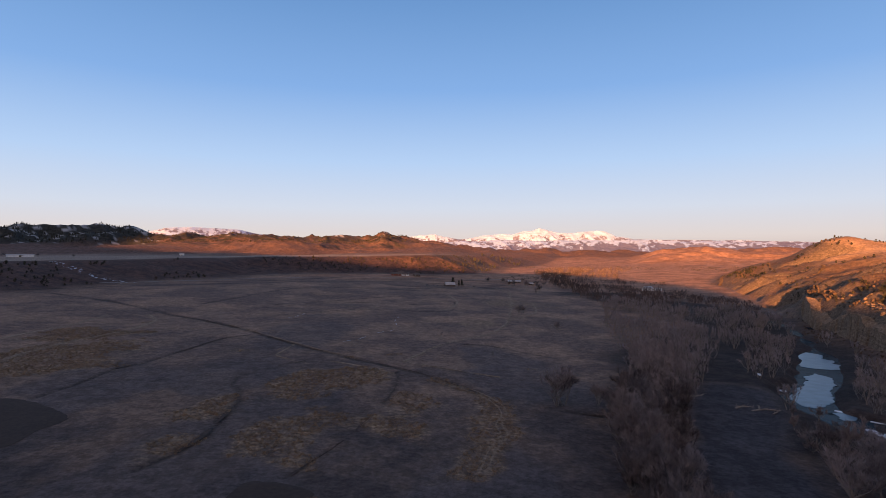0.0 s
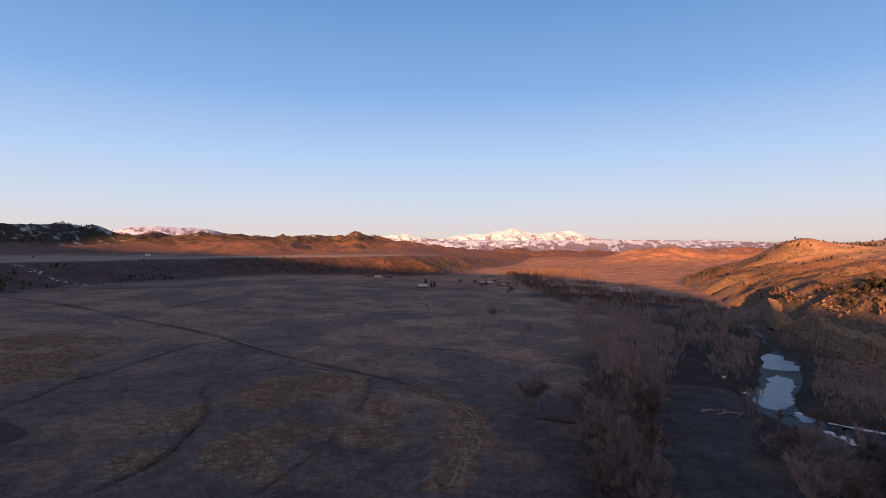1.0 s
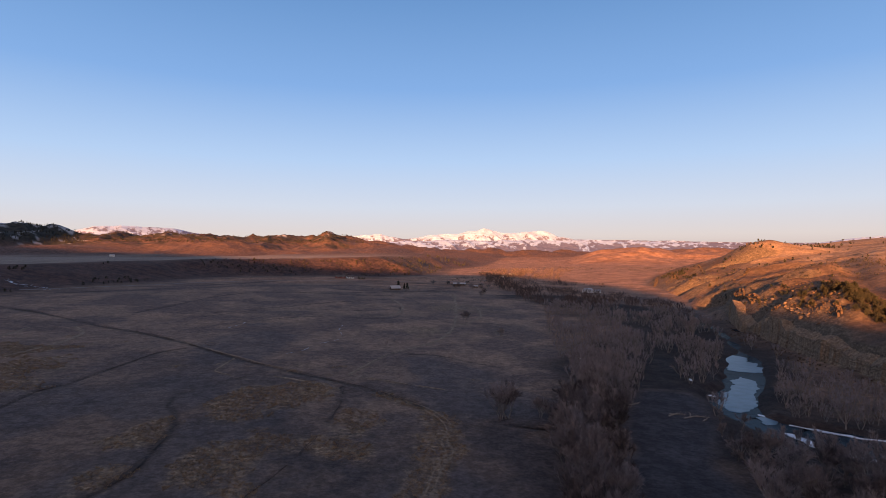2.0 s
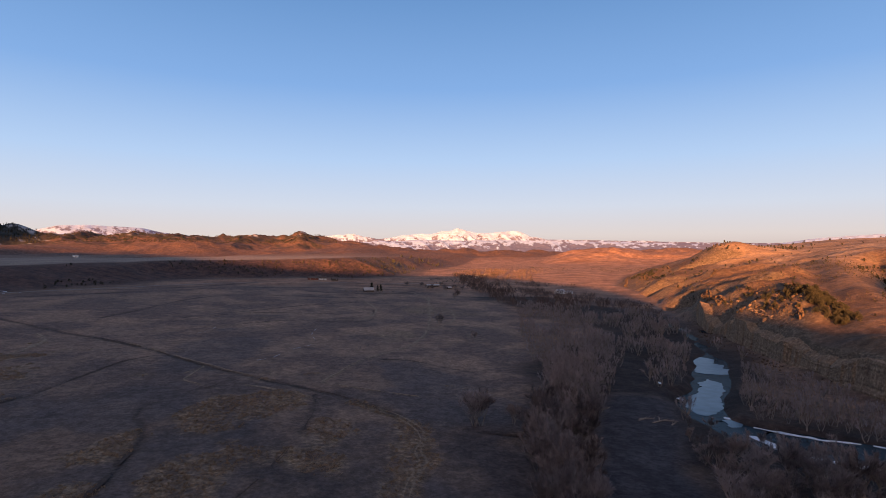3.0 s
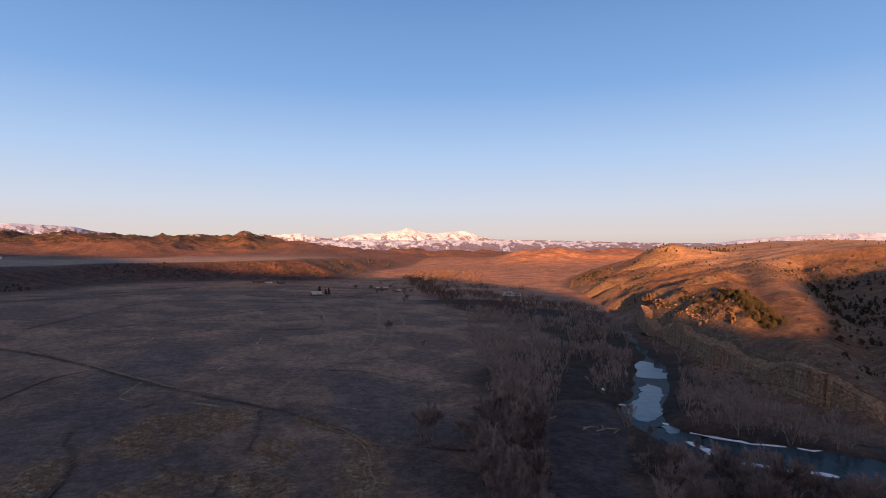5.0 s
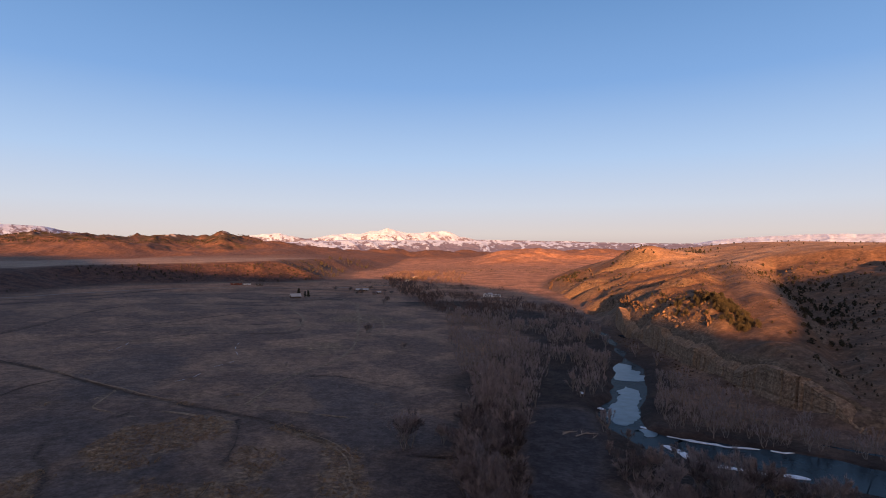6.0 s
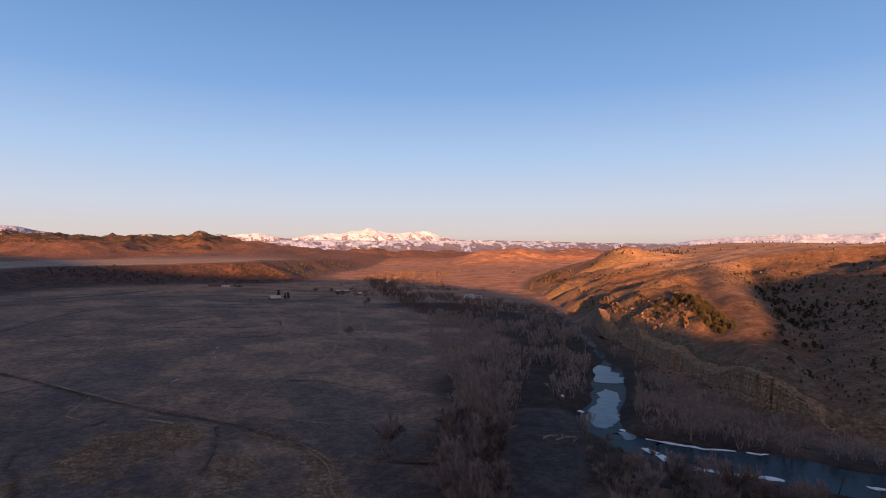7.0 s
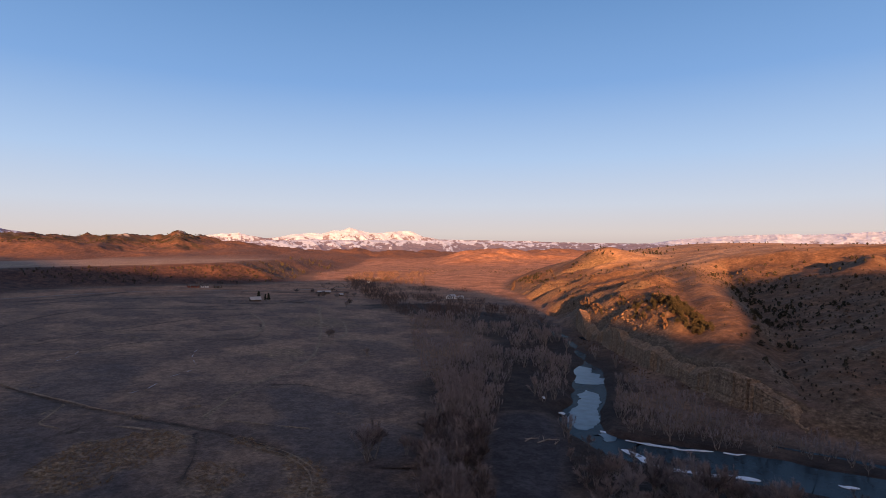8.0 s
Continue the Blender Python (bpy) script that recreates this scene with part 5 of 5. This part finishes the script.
def building(name, label, category, x, y, turn, w, d, h, rise, wall, roof, windows=2, wide_door=False, chimney=False):
    """A gabled building, its long side (w) along x before the turn; door and windows on the long side that faces -y."""
    t = thing(name, label, category, pose(x, y, ground_at(x, y) - 0.3, 0, 0, turn), "farm buildings")
    vs = [(-w / 2, -d / 2, 0), (w / 2, -d / 2, 0), (w / 2, d / 2, 0), (-w / 2, d / 2, 0), (-w / 2, -d / 2, h), (w / 2, -d / 2, h), (w / 2, d / 2, h), (-w / 2, d / 2, h), (-w / 2, 0, h + rise), (w / 2, 0, h + rise)]
    fs = [(0, 1, 5, 4), (1, 2, 6, 9, 5), (2, 3, 7, 6), (3, 0, 4, 8, 7), (3, 2, 1, 0)]
    part("wall", mesh_of("wall", vs, fs, wall), t)
    e, k = 0.5, 0.22
    slope = rise / (d / 2)
    vs, fs = [], []
    for s in (-1, 1):
        i = len(vs)
        for dz in (0.03, 0.03 + k):
            vs += [(-w / 2 - e, s * (d / 2 + e), h - slope * e + dz), (w / 2 + e, s * (d / 2 + e), h - slope * e + dz), (w / 2 + e, 0, h + rise + dz), (-w / 2 - e, 0, h + rise + dz)]
        fs += [tuple(i + q for q in f) for f in ((0, 1, 5, 4), (1, 2, 6, 5), (2, 3, 7, 6), (3, 0, 4, 7), (4, 5, 6, 7), (3, 2, 1, 0))]
    part("roof", mesh_of("roof", vs, fs, roof), t)
    dw, dh = (3.2, min(2.8, h)) if wide_door else (min(1.0, w * 0.45), min(2.05, h - 0.4))
    vs, fs = [], []
    box(vs, fs, -dw / 2, -d / 2 - 0.08, 0.3, dw / 2, -d / 2 + 0.02, 0.3 + dh)
    part("door", mesh_of("door", vs, fs, BROWN), t)
    for k in range(windows):
        cx = (-1) ** k * (w * 0.27 + 0.18 * w * (k // 2))
        vs, fs = [], []
        box(vs, fs, cx - 0.65, -d / 2 - 0.07, 1.3, cx + 0.65, -d / 2 + 0.02, 2.5)
        f = part("window", mesh_of("window", vs, fs, WHITE), t)
        vs, fs = [], []
        box(vs, fs, cx - 0.53, -d / 2 - 0.09, 1.42, cx + 0.53, -d / 2 - 0.03, 2.38)
        part("pane", mesh_of("pane", vs, fs, PANE), f)
    if chimney:
        vs, fs = [], []
        box(vs, fs, w * 0.2, 0.3, h + rise * 0.5, w * 0.2 + 0.7, 1.0, h + rise + 0.9)
        part("chimney", mesh_of("chimney", vs, fs, SHINGLE), t)
    return t


building("barn", "small dark barn with a pale metal roof in the meadow", "barn", 8, 659, 12, 11.0, 8, 2.3, 2.8, BROWN, TIN, 0, True)
building("long_shed", "long low shed with a pale metal roof", "shed", 100, 784, -10, 17, 7, 2.4, 1.5, BROWN, TIN, 3, True)
building("small_shed", "small brown shed with a pale roof by the track", "shed", 117, 744, 20, 5, 4, 2.2, 1.3, BROWN, TIN, 1)
building("farmhouse", "white farmhouse at the edge of the river wood", "house", 263, 718, 25, 12, 8, 3.2, 2.6, WHITE, TIN, 4, False, True)
building("small_shed", "pale shed beside the white farmhouse", "shed", 278, 722, 10, 7, 5, 2.5, 1.5, WHITE, TIN, 1)
for i, (x, y, w, wall, roof, label) in enumerate([(214, 1103, 13, WHITE, TIN, "white house in the farm hamlet"), (231, 1129, 11, BROWN, SHINGLE, "brown house in the farm hamlet"), (240, 1106, 9, WHITE, SHINGLE, "white cottage in the farm hamlet"),
                                                  (217, 1036, 12, WHITE, TIN, "white barn at the near side of the hamlet"), (259, 1158, 12, WHITE, TIN, "white house behind the hamlet"), (207, 1050, 8, RED, SHINGLE, "faded red shed in the hamlet"),
                                                  (196, 1086, 9, WHITE, TIN, "small white house among hamlet trees")]):
    building("hamlet_house", label, "house", x, y, (i * 37) % 50 - 25, w * 0.75, 5.5, 2.6, 1.8, wall, roof, 2, False, i % 2 == 0)
for x, y, w, wall, label in [(-72, 852, 14, RED, "faded red barn at the foot of the bench"), (-58, 858, 10, WHITE, "white house at the foot of the bench"), (-40, 850, 9, BROWN, "brown shed at the foot of the bench")]:
    building("ranch_house", label, "house", x, y, 15, w, 7, 3.0, 2.2, wall, SHINGLE, 2, False, False)
building("long_shed", "long pale shed on top of the bench", "shed", -715, 945, 36, 38, 10, 3.2, 1.6, WHITE, TIN, 0, True)
building("farmhouse", "small white house on the bench top", "house", -693, 1483, 20, 11, 8, 3.4, 2.2, WHITE, TIN, 2)
building("ranch_house", "dark ranch building on the far bench top", "house", -919, 2079, 20, 15, 9, 3.4, 2.2, BROWN, SHINGLE, 2)
building("small_shed", "tiny white hut at the edge of the wood", "hut", 91, 258, 15, 1.5, 1.4, 1.7, 0.4, WHITE, TIN, 0)

# trees round the farms
rnd = random.Random(71)
for x, y, s in [(12, 683, 1.15), (19, 677, 0.85), (23, 678, 0.95)]:
    plant("spruce_tree", "dark pointed spruce behind the small barn", "spruce", SPRUCE, x, y, s, rnd, "barn spruces")
for k in range(46):
    x, y = [(rnd.uniform(60, 150), rnd.uniform(700, 800)), (rnd.gauss(225, 26), rnd.gauss(1080, 40)), (rnd.gauss(-60, 18), rnd.gauss(866, 8)), (rnd.gauss(-690, 40), rnd.gauss(935, 12))][(0, 0, 1, 1, 2, 3)[k % 6]]
    plant("cottonwood_tree", "leafless grey tree round the farm buildings", "tree", KINDS[k % 7], x, y, rnd.uniform(0.6, 1.0), rnd, "farm trees")
for k in range(16):
    x, y = rnd.uniform(-20, 40), rnd.uniform(628, 652)
    plant("meadow_bush", "dark leafless brush before the small barn", "bush", SHRUBS[k % 3], x, y, rnd.uniform(0.4, 0.8), rnd, "barn brush")

# fallen timber on the gravel bar
for x, y, a, n in [(95, 168, 20, 6.5), (92, 171, -8, 5.0), (98, 165, 40, 3.5), (80, 181, 5, 5.0), (96, 170, 65, 3.0), (90, 170, 30, 4.2), (99, 168, -25, 3.8), (83, 182, 24, 3.2)]:
    vs, fs = [], []
    tube(vs, fs, (-n / 2, 0, 0.15), (0, 0.12, 0.26), 0.24, 0.19, 7)
    tube(vs, fs, (0, 0.12, 0.26), (n / 2, -0.1, 0.2), 0.19, 0.08, 6)
    for _ in range(9):
        p = rnd.uniform(-0.35, 0.5) * n
        tube(vs, fs, (p, 0, 0.25), (p + rnd.uniform(0.2, 1.3), rnd.uniform(-1.3, 1.3), rnd.uniform(0.2, 1.3)), 0.07, 0, 4)
    me = mesh_of("fallen_log", vs, fs, WOOD)
    ob = new("fallen_log", me)
    ob.matrix_basis = pose(x, y, ground_at(x, y) - 0.05, 0, 0, a)
    tagged(ob, "bleached fallen log with broken branches on gravel", "log", "driftwood")
